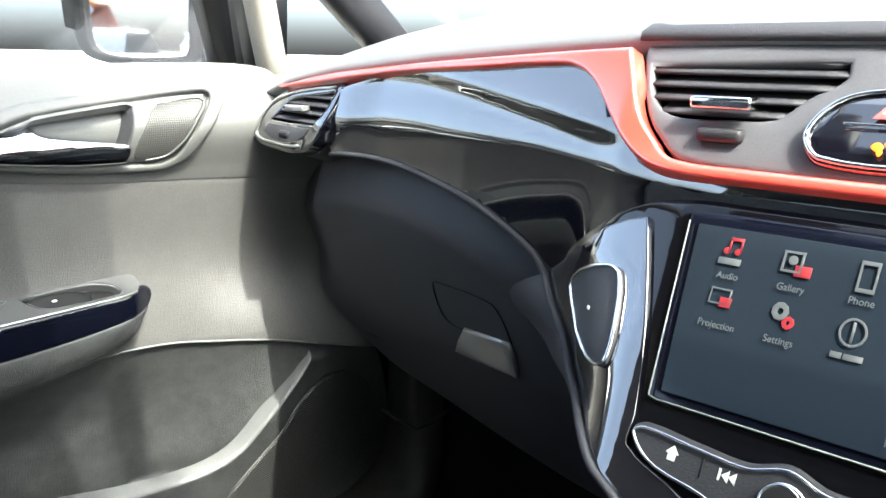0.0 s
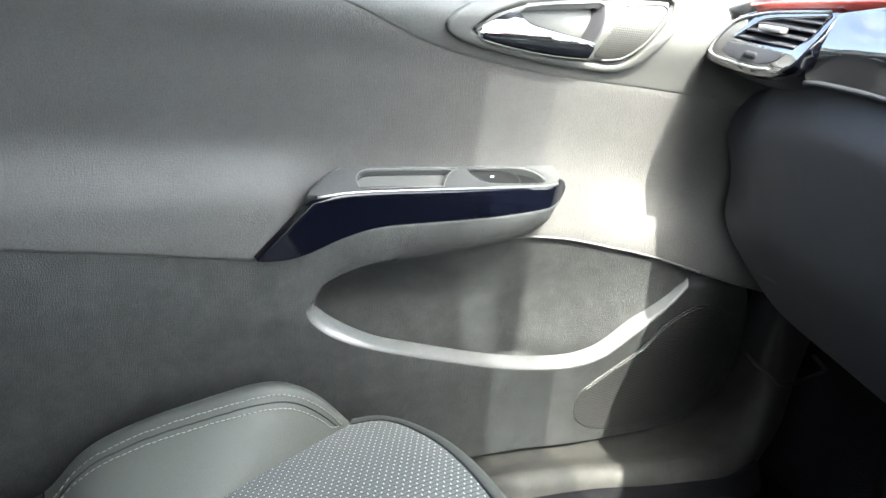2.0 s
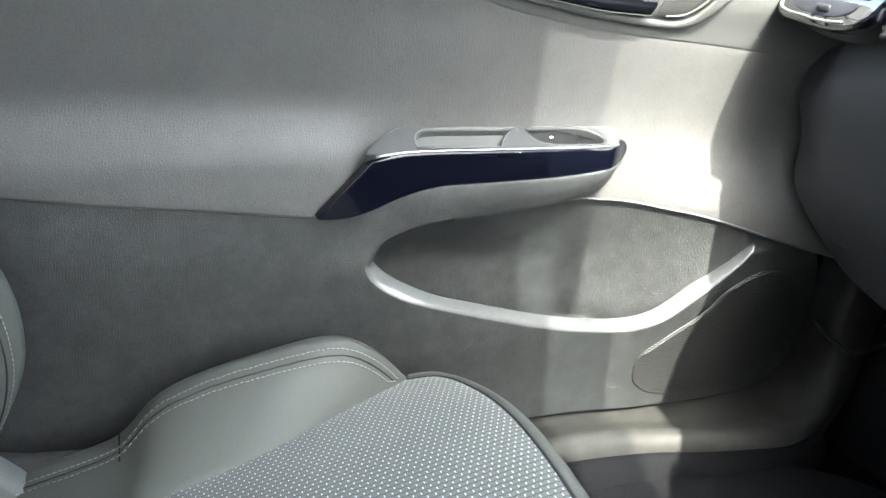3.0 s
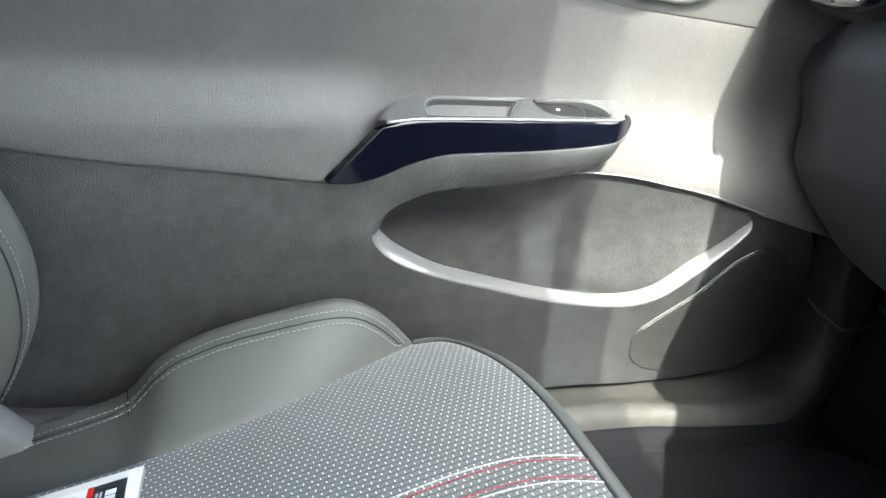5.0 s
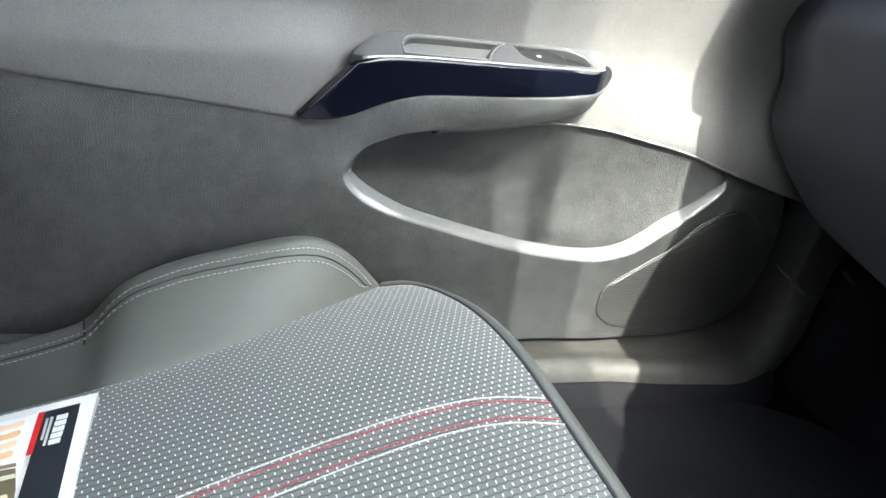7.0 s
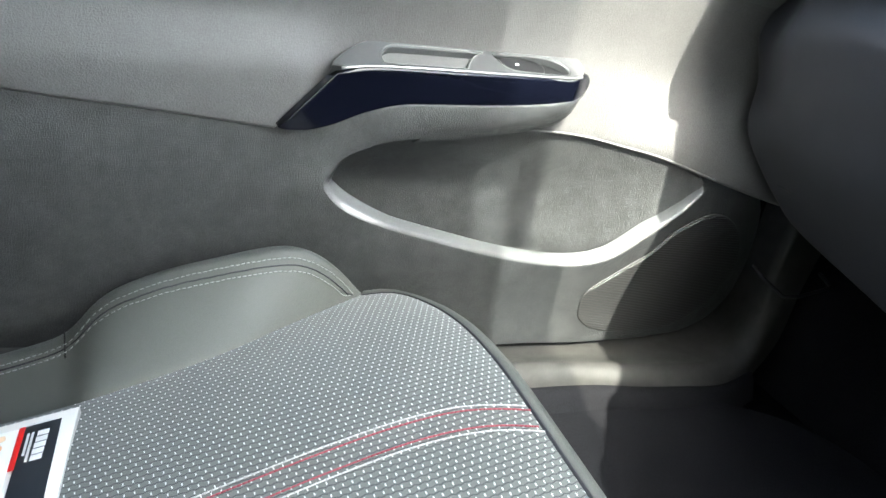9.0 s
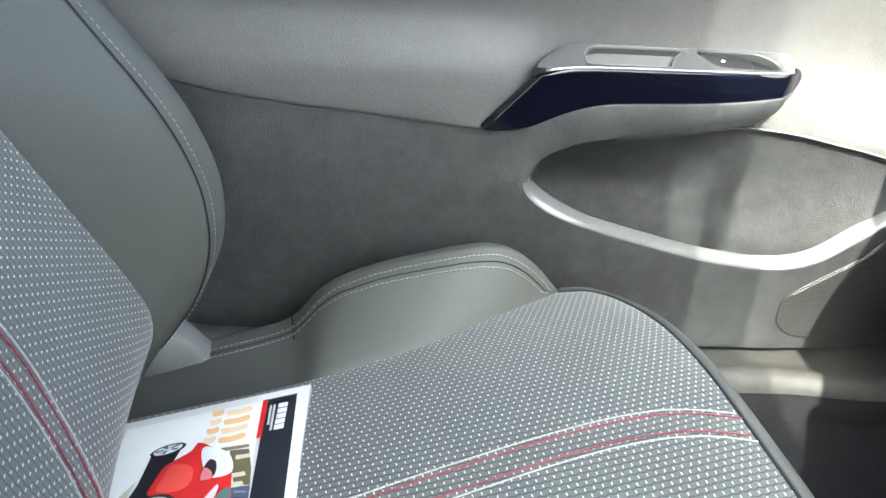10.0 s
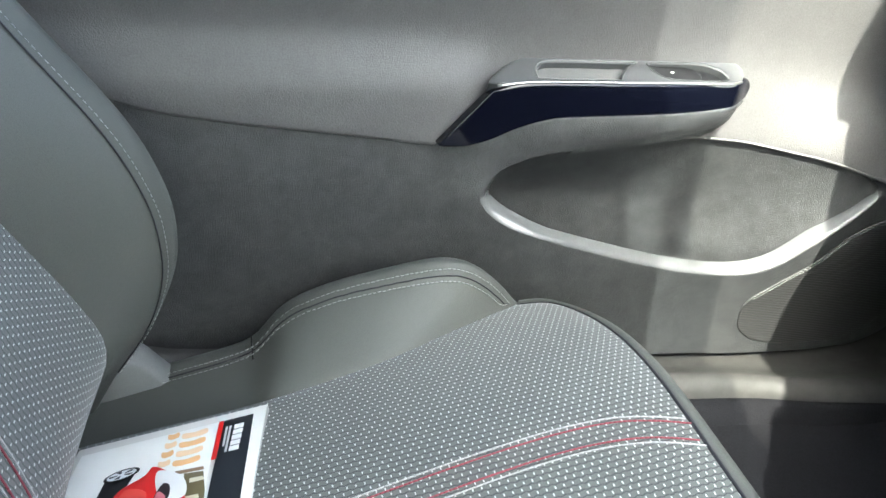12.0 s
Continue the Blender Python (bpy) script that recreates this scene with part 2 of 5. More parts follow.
def sheet(loop, f, holes=(), grid=0.012, r=0.003, depth=0.008, side=1, uv=False, rim=0.0):
    """A bmesh of the flat outline laid on the surface f(u, v), with rounded edges that roll down by r and go on by depth.
    side: the sign of the cross product of the surface's u and v that points to the cabin."""
    from mathutils.geometry import delaunay_2d_cdt
    loops = [list(loop)] + [list(h) for h in holes]
    roll = r if callable(r) else (lambda p, r0=r: r0)
    if area(loops[0]) < 0:
        loops[0].reverse()
    for h in loops[1:]:
        if area(h) > 0:
            h.reverse()
    verts, edges = [], []
    for L in loops:
        s = len(verts)
        verts += [Vector(p) for p in L]
        edges += [(s + i, s + (i + 1) % len(L)) for i in range(len(L))]
    if rim:
        for L in loops:
            for i in range(len(L)):
                t = (L[(i + 1) % len(L)] - L[i - 1]).normalized()
                verts.append(L[i] + Vector((-t.y, t.x)) * rim)
    lo = Vector((min(p[0] for p in loops[0]), min(p[1] for p in loops[0])))
    hi = Vector((max(p[0] for p in loops[0]), max(p[1] for p in loops[0])))
    A = [np.array(L) for L in loops]
    segs_a = np.concatenate(A)
    segs_b = np.concatenate([np.roll(a, -1, 0) for a in A])
    d = segs_b - segs_a
    dd = (d * d).sum(1) + 1e-12
    nu, nv = int((hi.x - lo.x) / grid) + 1, int((hi.y - lo.y) / grid) + 1
    for j in range(nv + 1):
        for i in range(nu + 1):
            p = np.array([lo.x + (i + 0.5 * (j % 2)) * grid, lo.y + j * grid])
            t = np.clip(((p - segs_a) * d).sum(1) / dd, 0, 1)
            if (((segs_a + d * t[:, None] - p) ** 2).sum(1)).min() < (0.4 * grid) ** 2:
                continue
            cross = (segs_a[:, 1] > p[1]) != (segs_b[:, 1] > p[1])
            xs = segs_a[cross, 0] + (p[1] - segs_a[cross, 1]) * d[cross, 0] / d[cross, 1]
            if (xs > p[0]).sum() % 2:
                verts.append(Vector(p))
    vs, _, fs, *_ = delaunay_2d_cdt(verts, edges, [], 2, 1e-6)

    def normal(u, v):
        e = 0.0008
        c = (f(u + e, v) - f(u - e, v)).cross(f(u, v + e) - f(u, v - e)) * side
        return c.normalized()
    bm = bmesh.new()
    bv = [bm.verts.new(f(*p)) for p in vs]
    flat = {b: p for b, p in zip(bv, vs)}
    for q in fs:
        c = np.mean([vs[k] for k in q], 0)
        cross = (segs_a[:, 1] > c[1]) != (segs_b[:, 1] > c[1])
        xs = segs_a[cross, 0] + (c[1] - segs_a[cross, 1]) * d[cross, 0] / d[cross, 1]
        if (xs > c[0]).sum() % 2 == 0:
            continue
        try:
            bm.faces.new([bv[k] for k in (q if side > 0 else reversed(q))])
        except ValueError:
            pass
    for L in loops:
        rings = []
        k = len(L)
        for i in range(k):
            tng = (L[(i + 1) % k] - L[i - 1]).normalized()
            o = Vector((tng.y, -tng.x))
            r = roll(L[i])
            nrm = normal(*L[i])
            col = []
            for a in (0, 30, 60, 90):
                w = L[i] + o * r * math.sin(radians(a))
                col.append((f(*w) - nrm * r * (1 - math.cos(radians(a))), w))
            w = L[i] + o * r
            if depth:
                col.append((f(*w) - nrm * (r + depth), w))
            rings.append(col)
        made = []
        for col in rings:
            row = []
            for p, w in col:
                b = bm.verts.new(p)
                flat[b] = w
                row.append(b)
            made.append(row)
        for i in range(k):
            for j in range(len(made[0]) - 1):
                q = [made[i][j], made[i][j + 1], made[(i + 1) % k][j + 1], made[(i + 1) % k][j]]
                try:
                    bm.faces.new(q if side > 0 else q[::-1])
                except ValueError:
                    pass
    if uv:
        lay = bm.loops.layers.uv.new("cloth")
        for fc in bm.faces:
            for lp in fc.loops:
                lp[lay].uv = flat[lp.vert]
    bmesh.ops.remove_doubles(bm, verts=bm.verts, dist=2e-5)
    return bm


def loft(rows, closed=False, caps=False):
    """A bmesh through rows of points; closed: each row is a ring."""
    bm = bmesh.new()
    V = [[bm.verts.new(p) for p in row] for row in rows]
    m = len(rows[0])
    for a, b in zip(V, V[1:]):
        for j in range(m if closed else m - 1):
            bm.faces.new((a[j], a[(j + 1) % m], b[(j + 1) % m], b[j]))
    if caps:
        bm.faces.new(V[0][::-1])
        bm.faces.new(V[-1])
    bmesh.ops.recalc_face_normals(bm, faces=bm.faces)
    return bm


def box(size, at=(0, 0, 0), bevel=0.002, turn=None, seg=2):
    bm = bmesh.new()
    bmesh.ops.create_cube(bm, size=1)
    bmesh.ops.scale(bm, vec=size, verts=bm.verts)
    if bevel:
        bmesh.ops.bevel(bm, geom=bm.edges[:] + bm.verts[:], offset=bevel, segments=seg, profile=0.6, affect="EDGES")
    m = Matrix.Translation(at)
    if turn is not None:
        m = m @ turn
    bmesh.ops.transform(bm, matrix=m, verts=bm.verts)
    return bm


def tube(pts, radius, seg=6):
    """A round cord through 3D points."""
    rows = []
    for i, p in enumerate(pts):
        t = (Vector(pts[min(i + 1, len(pts) - 1)]) - Vector(pts[max(i - 1, 0)])).normalized()
        s = t.cross(Vector((0.13, 0.31, 0.94))).normalized()
        w = t.cross(s)
        rows.append([Vector(p) + (s * math.cos(a) + w * math.sin(a)) * radius for a in [k * math.tau / seg for k in range(seg)]])
    return loft(rows, closed=True, caps=True)


def stitches(line, f, pitch=0.0048, length=0.0032, radius=0.0006, lift=0.0006, side=1):
    """A row of short raised threads along a flat line laid on f."""
    bm = bmesh.new()
    acc, nxt = 0.0, 0.0
    for a, b in zip(line, line[1:]):
        seg = (b - a).length
        while nxt <= acc + seg:
            p = a + (b - a) * ((nxt - acc) / seg)
            t = (b - a).normalized()
            e = 0.001
            nrm = (f(p.x + e, p.y) - f(p.x - e, p.y)).cross(f(p.x, p.y + e) - f(p.x, p.y - e)).normalized() * side
            A, B = f(*(p - t * length / 2)) + nrm * lift, f(*(p + t * length / 2)) + nrm * lift
            d = (B - A).normalized()
            s = d.cross(nrm).normalized()
            ring = [[c + (s * math.cos(k) + nrm * math.sin(k)) * radius for k in (0.3, 1.57, 2.84, 4.71)] for c in (A - d * radius, B + d * radius)]
            V = [[bm.verts.new(q) for q in rr] for rr in ring]
            for j in range(4):
                bm.faces.new((V[0][j], V[0][(j + 1) % 4], V[1][(j + 1) % 4], V[1][j]))
            bm.faces.new(V[0][::-1])
            bm.faces.new(V[1])
            nxt += pitch
        acc += seg
    return bm


# ---- the door ----
def x_mid(y, z):
    return -0.712 + 0.045 * S((z - 0.74) / 0.19) + 0.04 * S((y - 0.72) / 0.2) + 0.014 * S((z - 0.87) / 0.06) - 0.045 * S((z - 0.930) / 0.065) * (1 - 0.5 * S((y - 0.74) / 0.1)) + 0.024 * S((0.79 - z) / 0.07) * (1 - S((y - 0.36) / 0.1)) + 0.06 * S((y - 0.90) / 0.12) + 0.026 * S((y - 0.76) / 0.10) * S((0.75 - z) / 0.10)


BOW = [(0.66, 0.663), (0.706, 0.662), (0.771, 0.658), (0.817, 0.655), (0.8425, 0.6535), (0.876, 0.647), (0.9115, 0.637), (0.94, 0.630), (0.985, 0.622), (1.15, 0.59)]
LIP = [(0.520, 0.657), (0.470, 0.650), (0.432, 0.631), (0.414, 0.605), (0.419, 0.588), (0.440, 0.571), (0.477, 0.557), (0.578, 0.525), (0.663, 0.501), (0.722, 0.4885), (0.7567, 0.4858), (0.795, 0.4915), (0.8304, 0.5085), (0.8639, 0.5395), (0.8998, 0.5723), (0.930, 0.6045), (0.943, 0.627)]
LOWSEAM = [(-0.35, 0.81), (-0.15, 0.775), (-0.03, 0.740), (0.0153, 0.7180), (0.039, 0.7090), (0.065, 0.7018), (0.0914, 0.6970), (0.151, 0.6885), (0.237, 0.6795), (0.352, 0.6650)]
UPSEAM = [(-0.35, 0.955), (0.1, 0.953), (0.25, 0.950), (0.341, 0.943), (0.382, 0.940), (0.426, 0.930), (0.474, 0.912), (0.527, 0.895), (0.586, 0.884), (0.651, 0.875), (0.724, 0.869), (0.842, 0.864), (0.925, 0.857), (1.0, 0.85), (1.15, 0.84)]
lip_line = spline(LIP, 8)


GBOT = [(0.352, 0.6640), (0.385, 0.6650), (0.410, 0.671), (0.444, 0.684), (0.482, 0.695), (0.523, 0.698), (0.600, 0.700), (0.673, 0.705), (0.735, 0.713)]
UNDER = [(0.731, 0.709), (0.718, 0.690), (0.679, 0.675), (0.603, 0.661), (0.545, 0.655), (0.510, 0.650)]
UNDER_UP = UNDER[::-1]


def x_low(y, z):
    low = S((0.66 - z) / 0.25)
    swell = 0.036 * S((y - 0.36) / 0.14) * (1 - 0.3 * S((0.52 - z) / 0.14))
    swell *= 1 - S((z - 0.59) / 0.06) * (1 - S((y - 0.75) / 0.1))
    front = -0.678 + 0.045 * S((z - 0.36) / 0.24)
    w = S((y - 0.72) / 0.11)
    base = (-0.694 - 0.014 * low + swell) * (1 - w) + front * w
    arm = S((y - 0.37) / 0.12) * S((z - 0.605) / 0.045)
    if arm > 0:
        zu = lerp_line([(0.37, 0.60), (0.44, 0.625), *UNDER_UP], y)
        zg = lerp_line(GBOT, y)
        t = min(1, max(0, (z - zu) / max(0.012, zg - zu)))
        end = 0.022 * S((y - 0.690) / 0.062) ** 2
        base = base * (1 - arm) + arm * (-0.690 - 0.4 * end + (0.0145 - 0.6 * end) * math.sqrt(1 - (1 - t) ** 2))
    return base


def on_mid(y, z):
    return Vector((x_mid(y, z), y, z))


def on_up(y, z):
    return Vector((x_mid(y, z) + 0.001, y, z))


def on_low(y, z):
    return Vector((x_low(y, z), y, z))


def lip_roll(p):
    if far_from(p, lip_line) < 0.002 or min((p - q).length for q in lip_line) < 0.004:
        return 0.0004
    if min((p - Vector(q)).length for q in UNDER) < 0.03 and p[1] < lerp_line(GBOT, p[0]) - 0.008:
        return 0.006
    return 0.003


door = thing("door_1", "closed grey passenger door with padded insert and glossy black trim", "car door", kind="structure")
g = 0.0009
pad_loop = spline([(y, z - g) for y, z in UPSEAM[::-1]], 5) + spline([(y, z + g) for y, z in LOWSEAM], 4) + [Vector((0.40, 0.705)), Vector((0.44, 0.715)), Vector((0.60, 0.70))] + spline([(y, z + g) for y, z in BOW], 4)
part("middle_panel", sheet(pad_loop, on_mid, r=0.005, depth=0.01), M_PAD, door, "padded grey cloth-grained insert")
up_loop = spline([(y, z + g) for y, z in UPSEAM], 5) + spline([(1.15, 0.90), (1.0, 0.93), (0.93, 0.972), (0.90, 0.983), (0.86, 0.992), (0.80, 0.994), (0.6, 0.990), (0.3, 0.988), (-0.35, 0.985)], 4)
BEZ = [(0.5275, 0.9166), (0.535, 0.9289), (0.5504, 0.9402), (0.5764, 0.9485), (0.6241, 0.958), (0.7193, 0.9672), (0.7943, 0.9757), (0.8142, 0.9739), (0.8197, 0.9669), (0.8059, 0.9451), (0.7889, 0.9163), (0.7755, 0.8942), (0.7585, 0.8844), (0.7377, 0.8820), (0.6519, 0.8885), (0.584, 0.8980), (0.5461, 0.9061)]
bez_loop = spline(BEZ, 6, True)


def shrink(loop, w):
    k = len(loop)
    s = 1 if area(loop) > 0 else -1
    out = []
    for i in range(k):
        t = (loop[(i + 1) % k] - loop[i - 1]).normalized()
        out.append(loop[i] + Vector((-t.y, t.x)) * w * s)
    return out


part("upper_panel", sheet(up_loop, on_up, holes=[shrink(bez_loop, 0.006)], r=0.004, depth=0.05), M_UPPER, door, "grained grey plastic top rail")
low_loop = spline([(y, z - g) for y, z in LOWSEAM], 4) + spline(GBOT[1:], 4) + spline(UNDER, 4)[:-1] + lip_line + spline([(0.955, 0.627), (0.985, 0.624), (1.015, 0.618), (1.050, 0.590), (1.080, 0.527), (1.108, 0.457), (1.114, 0.40), (1.088, 0.362), (1.04, 0.342)], 4) + spline([(0.9668, 0.338), (0.8586, 0.342), (0.715, 0.351), (0.3, 0.364), (-0.35, 0.385)], 4)
part("lower_panel", sheet(low_loop, on_low, grid=0.01, r=lip_roll, depth=0.010), M_LOWER, door, "grained dark grey plastic lower panel")


# rolled lip of the pocket, turning from the panel's face to a ledge that looks up
rows = []
for i, p in enumerate(lip_line):
    t = (lip_line[min(i + 1, len(lip_line) - 1)] - lip_line[max(i - 1, 0)]).normalized()
    n = Vector((-t.y, t.x))
    k = (1.45 + 0.5 * (1 - S((p.x - 0.41) / 0.10))) * (1 - 0.4 * S((p.y - 0.54) / 0.06) - 0.4 * S((p.y - 0.595) / 0.03))
    k *= 1 - (1 - S((0.652 - p.y) / 0.05)) * (1 - S((p.x - 0.56) / 0.05))
    x0 = x_low(p.x, p.y)
    kn = k + 1.0 * (1 - S((p.x - 0.41) / 0.10)) * (1 - 0.6 * S((p.y - 0.61) / 0.03))
    rows.append([Vector((x0 + a * k, p.x + n.x * b * kn, p.y + n.y * b * kn)) for a, b in ((0.0002, -0.0006), (-0.0002, 0.0006), (-0.0010, 0.0017), (-0.0022, 0.0026), (-0.0032, 0.0031), (-0.0075, 0.0047), (-0.0130, 0.0064), (-0.0139, 0.0064), (-0.0146, 0.0056), (-0.0150, 0.003))] + [Vector((x0 - 0.0150 * k - 0.002, p.x - n.x * 0.03 * min(1, k), p.y - n.y * 0.03 * min(1, k)))])
turn = min(range(len(lip_line)), key=lambda i: lip_line[i].x) + 2
part("pocket_brow", loft(rows[10:turn + 1]), M_LOWER, door, "dark rounded edge under the armrest")
# pale colour carries the highlight along the rolled edge
part("pocket_lip", loft(rows[turn:]), M_LIP_SHEEN, door, "smooth rolled pocket edge, sky sheen put into its pale colour")


# storage pocket behind the lip
LIP_RISE = [q for q in LIP if q[0] > 0.72]


def on_pocket(y, z):
    """Back of the pocket: deep towards the seat, a shallow dish that closes where the lip meets the padded insert."""
    zb = lerp_line([(0.40, 0.67), *BOW], y)
    xb = -0.70 + (x_mid(y, zb) + 0.70) * S((y - 0.42) / 0.1)
    deep = xb - 0.003 - (0.036 + 0.032 * (1 - S((y - 0.52) / 0.18))) * S((zb - z + 0.01) / 0.12)
    zl = lerp_line(LIP_RISE, y)
    gap = max(0.004, zb - zl)
    u = min(1.0, max(-0.3, (z - zl) / gap))
    dish = (x_low(y, zl) - 0.013 * S(gap / 0.05) - 0.075 * (1 - S((y - 0.72) / 0.17))) * (1 - u) + (xb - 0.003) * u - 0.010 * min(1.0, gap / 0.16) * 4 * max(0.0, u) * (1 - u)
    w = S((y - 0.62) / 0.24)
    return Vector((deep * (1 - w) + dish * w, y, z))


pk = [Vector((0.40, 0.66))] + spline([(0.45, 0.672), (0.60, 0.672), *[(y, z - 2 * g) for y, z in BOW[:7]]], 4) + [Vector((0.944, 0.627))] + [Vector((y + 0.003, z - 0.004 - 0.035 * (1 - S((y - 0.77) / 0.13)))) for y, z in LIP[:-7:-1]] + [Vector((0.60, 0.45)), Vector((0.42, 0.52))]
part("pocket_edge", tube([on_mid(q.x, q.y - 0.0006) + Vector((0.0012, 0, 0)) for q in spline(BOW[:8], 6)], 0.0014), M_TRIMG, door, "thin pale edge above the pocket")
part("seam_edge", tube([on_low(q.x, q.y - 0.0016) + Vector((0.0004, 0, 0)) for q in spline(LOWSEAM[6:], 6)], 0.0008), M_TRIMG, door, "thin pale edge along the padded insert")
part("storage_pocket", sheet(pk, on_pocket, grid=0.01, r=0.001, depth=0.004), M_LOWER, door, "open moulded bottle pocket")

# armrest: gloss trim, underside, top tray
GT = [(0.355, 0.6680, 1), (0.410, 0.728, 1), (0.452, 0.7335), (0.553, 0.7345), (0.666, 0.7345), (0.704, 0.7348), (0.724, 0.7358), (0.736, 0.7370), (0.7430, 0.7340), (0.7450, 0.7265), (0.7400, 0.7185), (0.731, 0.7140), (0.710, 0.7100), (0.673, 0.7065), (0.600, 0.7035), (0.523, 0.7010), (0.482, 0.6985), (0.444, 0.6885), (0.410, 0.6745), (0.385, 0.6685)]


def x_arm(y, z):
    return -0.676 - 0.02 * (y - 0.5) - 0.024 * S((y - 0.690) / 0.062) ** 2 + 0.003 * (1 - min(1.0, ((z - 0.718) / 0.03) ** 2)) * S((y - 0.45) / 0.15)


armrest = part("armrest", box((0.03, 0.20, 0.02), (-0.708, 0.560, 0.715), 0.005), M_DARK, door, "armrest with gloss trim and pull tray")
part("gloss_trim", sheet(spline(GT, 6, True), lambda y, z: Vector((x_arm(y, z), y, z)), grid=0.006, r=lambda p: 0.0015 + 0.0035 * S((p[1] - 0.722) / 0.008) * S((p[0] - 0.415) / 0.02), depth=0.012, rim=0.001), M_NAVY, armrest, "glossy blue-black trim strip")

# added silver cord that draws the sky highlight on the trim's top roll
part("trim_highlight", tube([Vector((x_arm(p.x, 0.735) - 0.002, p.x, p.y + 0.0045)) for p in spline([(0.414, 0.7295), (0.452, 0.7335), (0.553, 0.7345), (0.666, 0.7345), (0.704, 0.7348), (0.722, 0.7355)], 6)], 0.0015), M_SATIN, armrest, "added silver line for the highlight on the trim's top edge")


def on_top(y, s):
    k = s / 0.042
    return Vector((-0.679 - 0.033 * k - 0.022 * S((y - 0.690) / 0.062) ** 2 * (1 - k), y, 0.7375 + 0.019 * k))


top_loop = spline([(0.404, 0.0, 1), (0.430, 0.026), (0.452, 0.040), (0.48, 0.047), (0.60, 0.049), (0.712, 0.049), (0.722, 0.042), (0.730, 0.028), (0.728, 0.012), (0.716, 0.002), (0.68, 0.0), (0.55, 0.0)], 6, True)
cup = spline([(0.462, 0.006, 1), (0.462, 0.022), (0.472, 0.034), (0.492, 0.037), (0.592, 0.037, 1), (0.578, 0.028), (0.568, 0.016), (0.563, 0.006, 1)], 5, True)
swl = spline([(0.603, 0.034), (0.608, 0.038, 1), (0.675, 0.038), (0.699, 0.028), (0.706, 0.014), (0.700, 0.008), (0.655, 0.0075), (0.620, 0.012)], 5, True)
tray = part("armrest_tray", sheet(top_loop, on_top, holes=[cup, swl], grid=0.005, r=0.0022, depth=0.014, side=1), mat("tray_grey", (0.068, 0.070, 0.072), 0.3, grain=1100, bump=0.0004), armrest, "dark grey tray with pull cup")
part("pull_cup", sheet(spline([(0.457, 0.012), (0.457, 0.042), (0.597, 0.042), (0.597, 0.012)], 2, True), lambda y, s: on_top(y, s) + Vector((0, 0, -0.012 + 0.05 * (s - 0.02))), grid=0.005, r=0.001, depth=0.001, side=1), M_UPPER, armrest)
part("cup_rim", tube([on_top(p.x, p.y) + Vector((0, 0, 0.0004)) for p in cup + cup[:1]], 0.0007), M_TRIMG, armrest, "thin pale cup rim")
part("switch_rim", tube([on_top(p.x, p.y) + Vector((0, 0, 0.0004)) for p in swl + swl[:1]], 0.0007), M_LOWER, armrest, "thin switch rim")
part("switch_recess", sheet(shrink(swl, -0.002), lambda y, s: on_top(y, s) + Vector((0, 0, -0.011)), grid=0.006, r=0.001, depth=0.001), M_SWITCH, armrest)


def on_switch(y, s):
    return on_top(y, s) + Vector((0, 0, -0.005 - 1.6 * (y - 0.635) ** 2 + 0.08 * (s - 0.03)))


switch = part("window_switch", sheet(spline([(0.608, 0.033), (0.614, 0.0365), (0.66, 0.0365), (0.674, 0.030), (0.668, 0.019), (0.645, 0.014), (0.622, 0.018)], 5, True), on_switch, grid=0.004, r=0.002, depth=0.006), M_SWITCH, armrest, "black electric window switch")
part("switch_mark", sheet(spline([(0.6335, 0.0285), (0.636, 0.0298), (0.6385, 0.0285), (0.636, 0.0272)], 4, True), lambda y, s: on_switch(y, s) + Vector((0, 0, 0.0005)), grid=0.002, r=0.0003, depth=0.0006, side=1), M_PAPER, switch, "small white window symbol")

# door handle in its bezel
def lifted(d):
    return lambda y, z: on_up(y, z) + Vector((d, 0, 0))


GRV = spline([(0.5534, 0.9134), (0.5635, 0.9261), (0.5854, 0.9394), (0.6144, 0.9485), (0.715, 0.9603), (0.7990, 0.9683), (0.8050, 0.9631), (0.7923, 0.9428), (0.7767, 0.9161), (0.7629, 0.8942), (0.7423, 0.8874), (0.6496, 0.8936), (0.5824, 0.9029)], 6, True)
REC = spline([(0.6165, 0.9460, 1), (0.7110, 0.9565), (0.7225, 0.9530), (0.7215, 0.9458), (0.7125, 0.9159), (0.7085, 0.8975, 1), (0.65, 0.8972), (0.594, 0.9045), (0.563, 0.9120), (0.569, 0.927), (0.583, 0.935), (0.602, 0.9385)], 6, True)
bezel = part("handle_bezel", sheet(bez_loop, lifted(0.006), holes=[shrink(GRV, -0.0035)], grid=0.006, r=0.0035, depth=0.012), M_UPPER, door, "raised grey surround")
part("bezel_groove", sheet(shrink(GRV, -0.005), lifted(-0.006), grid=0.008, r=0.001, depth=0.001, holes=[shrink(REC, -0.004)]), M_DARK, bezel, "dark gap round the handle plate")
part("handle_plate", sheet(shrink(GRV, 0.0060), lifted(0.0035), holes=[REC], grid=0.005, r=0.0020, depth=0.008), M_UPPER, bezel, "grey plate round the handle recess")
part("recess_back", sheet(shrink(REC, -0.003), lifted(-0.021), grid=0.006, r=0.001, depth=0.001), M_UPPER, bezel)
# the recess's shade is put into this wall's darker colour
part("recess_wall", loft([[on_up(q.x, q.y) + Vector((d, 0, 0)) for q in shrink(REC, w)] for d, w in ((0.0030, 0.0012), (0.0034, 0.0026), (0.0010, 0.0034), (-0.010, 0.0040), (-0.0225, 0.0050))], True), M_GLOVE, bezel, "inner wall of the recess, shade put into its colour")
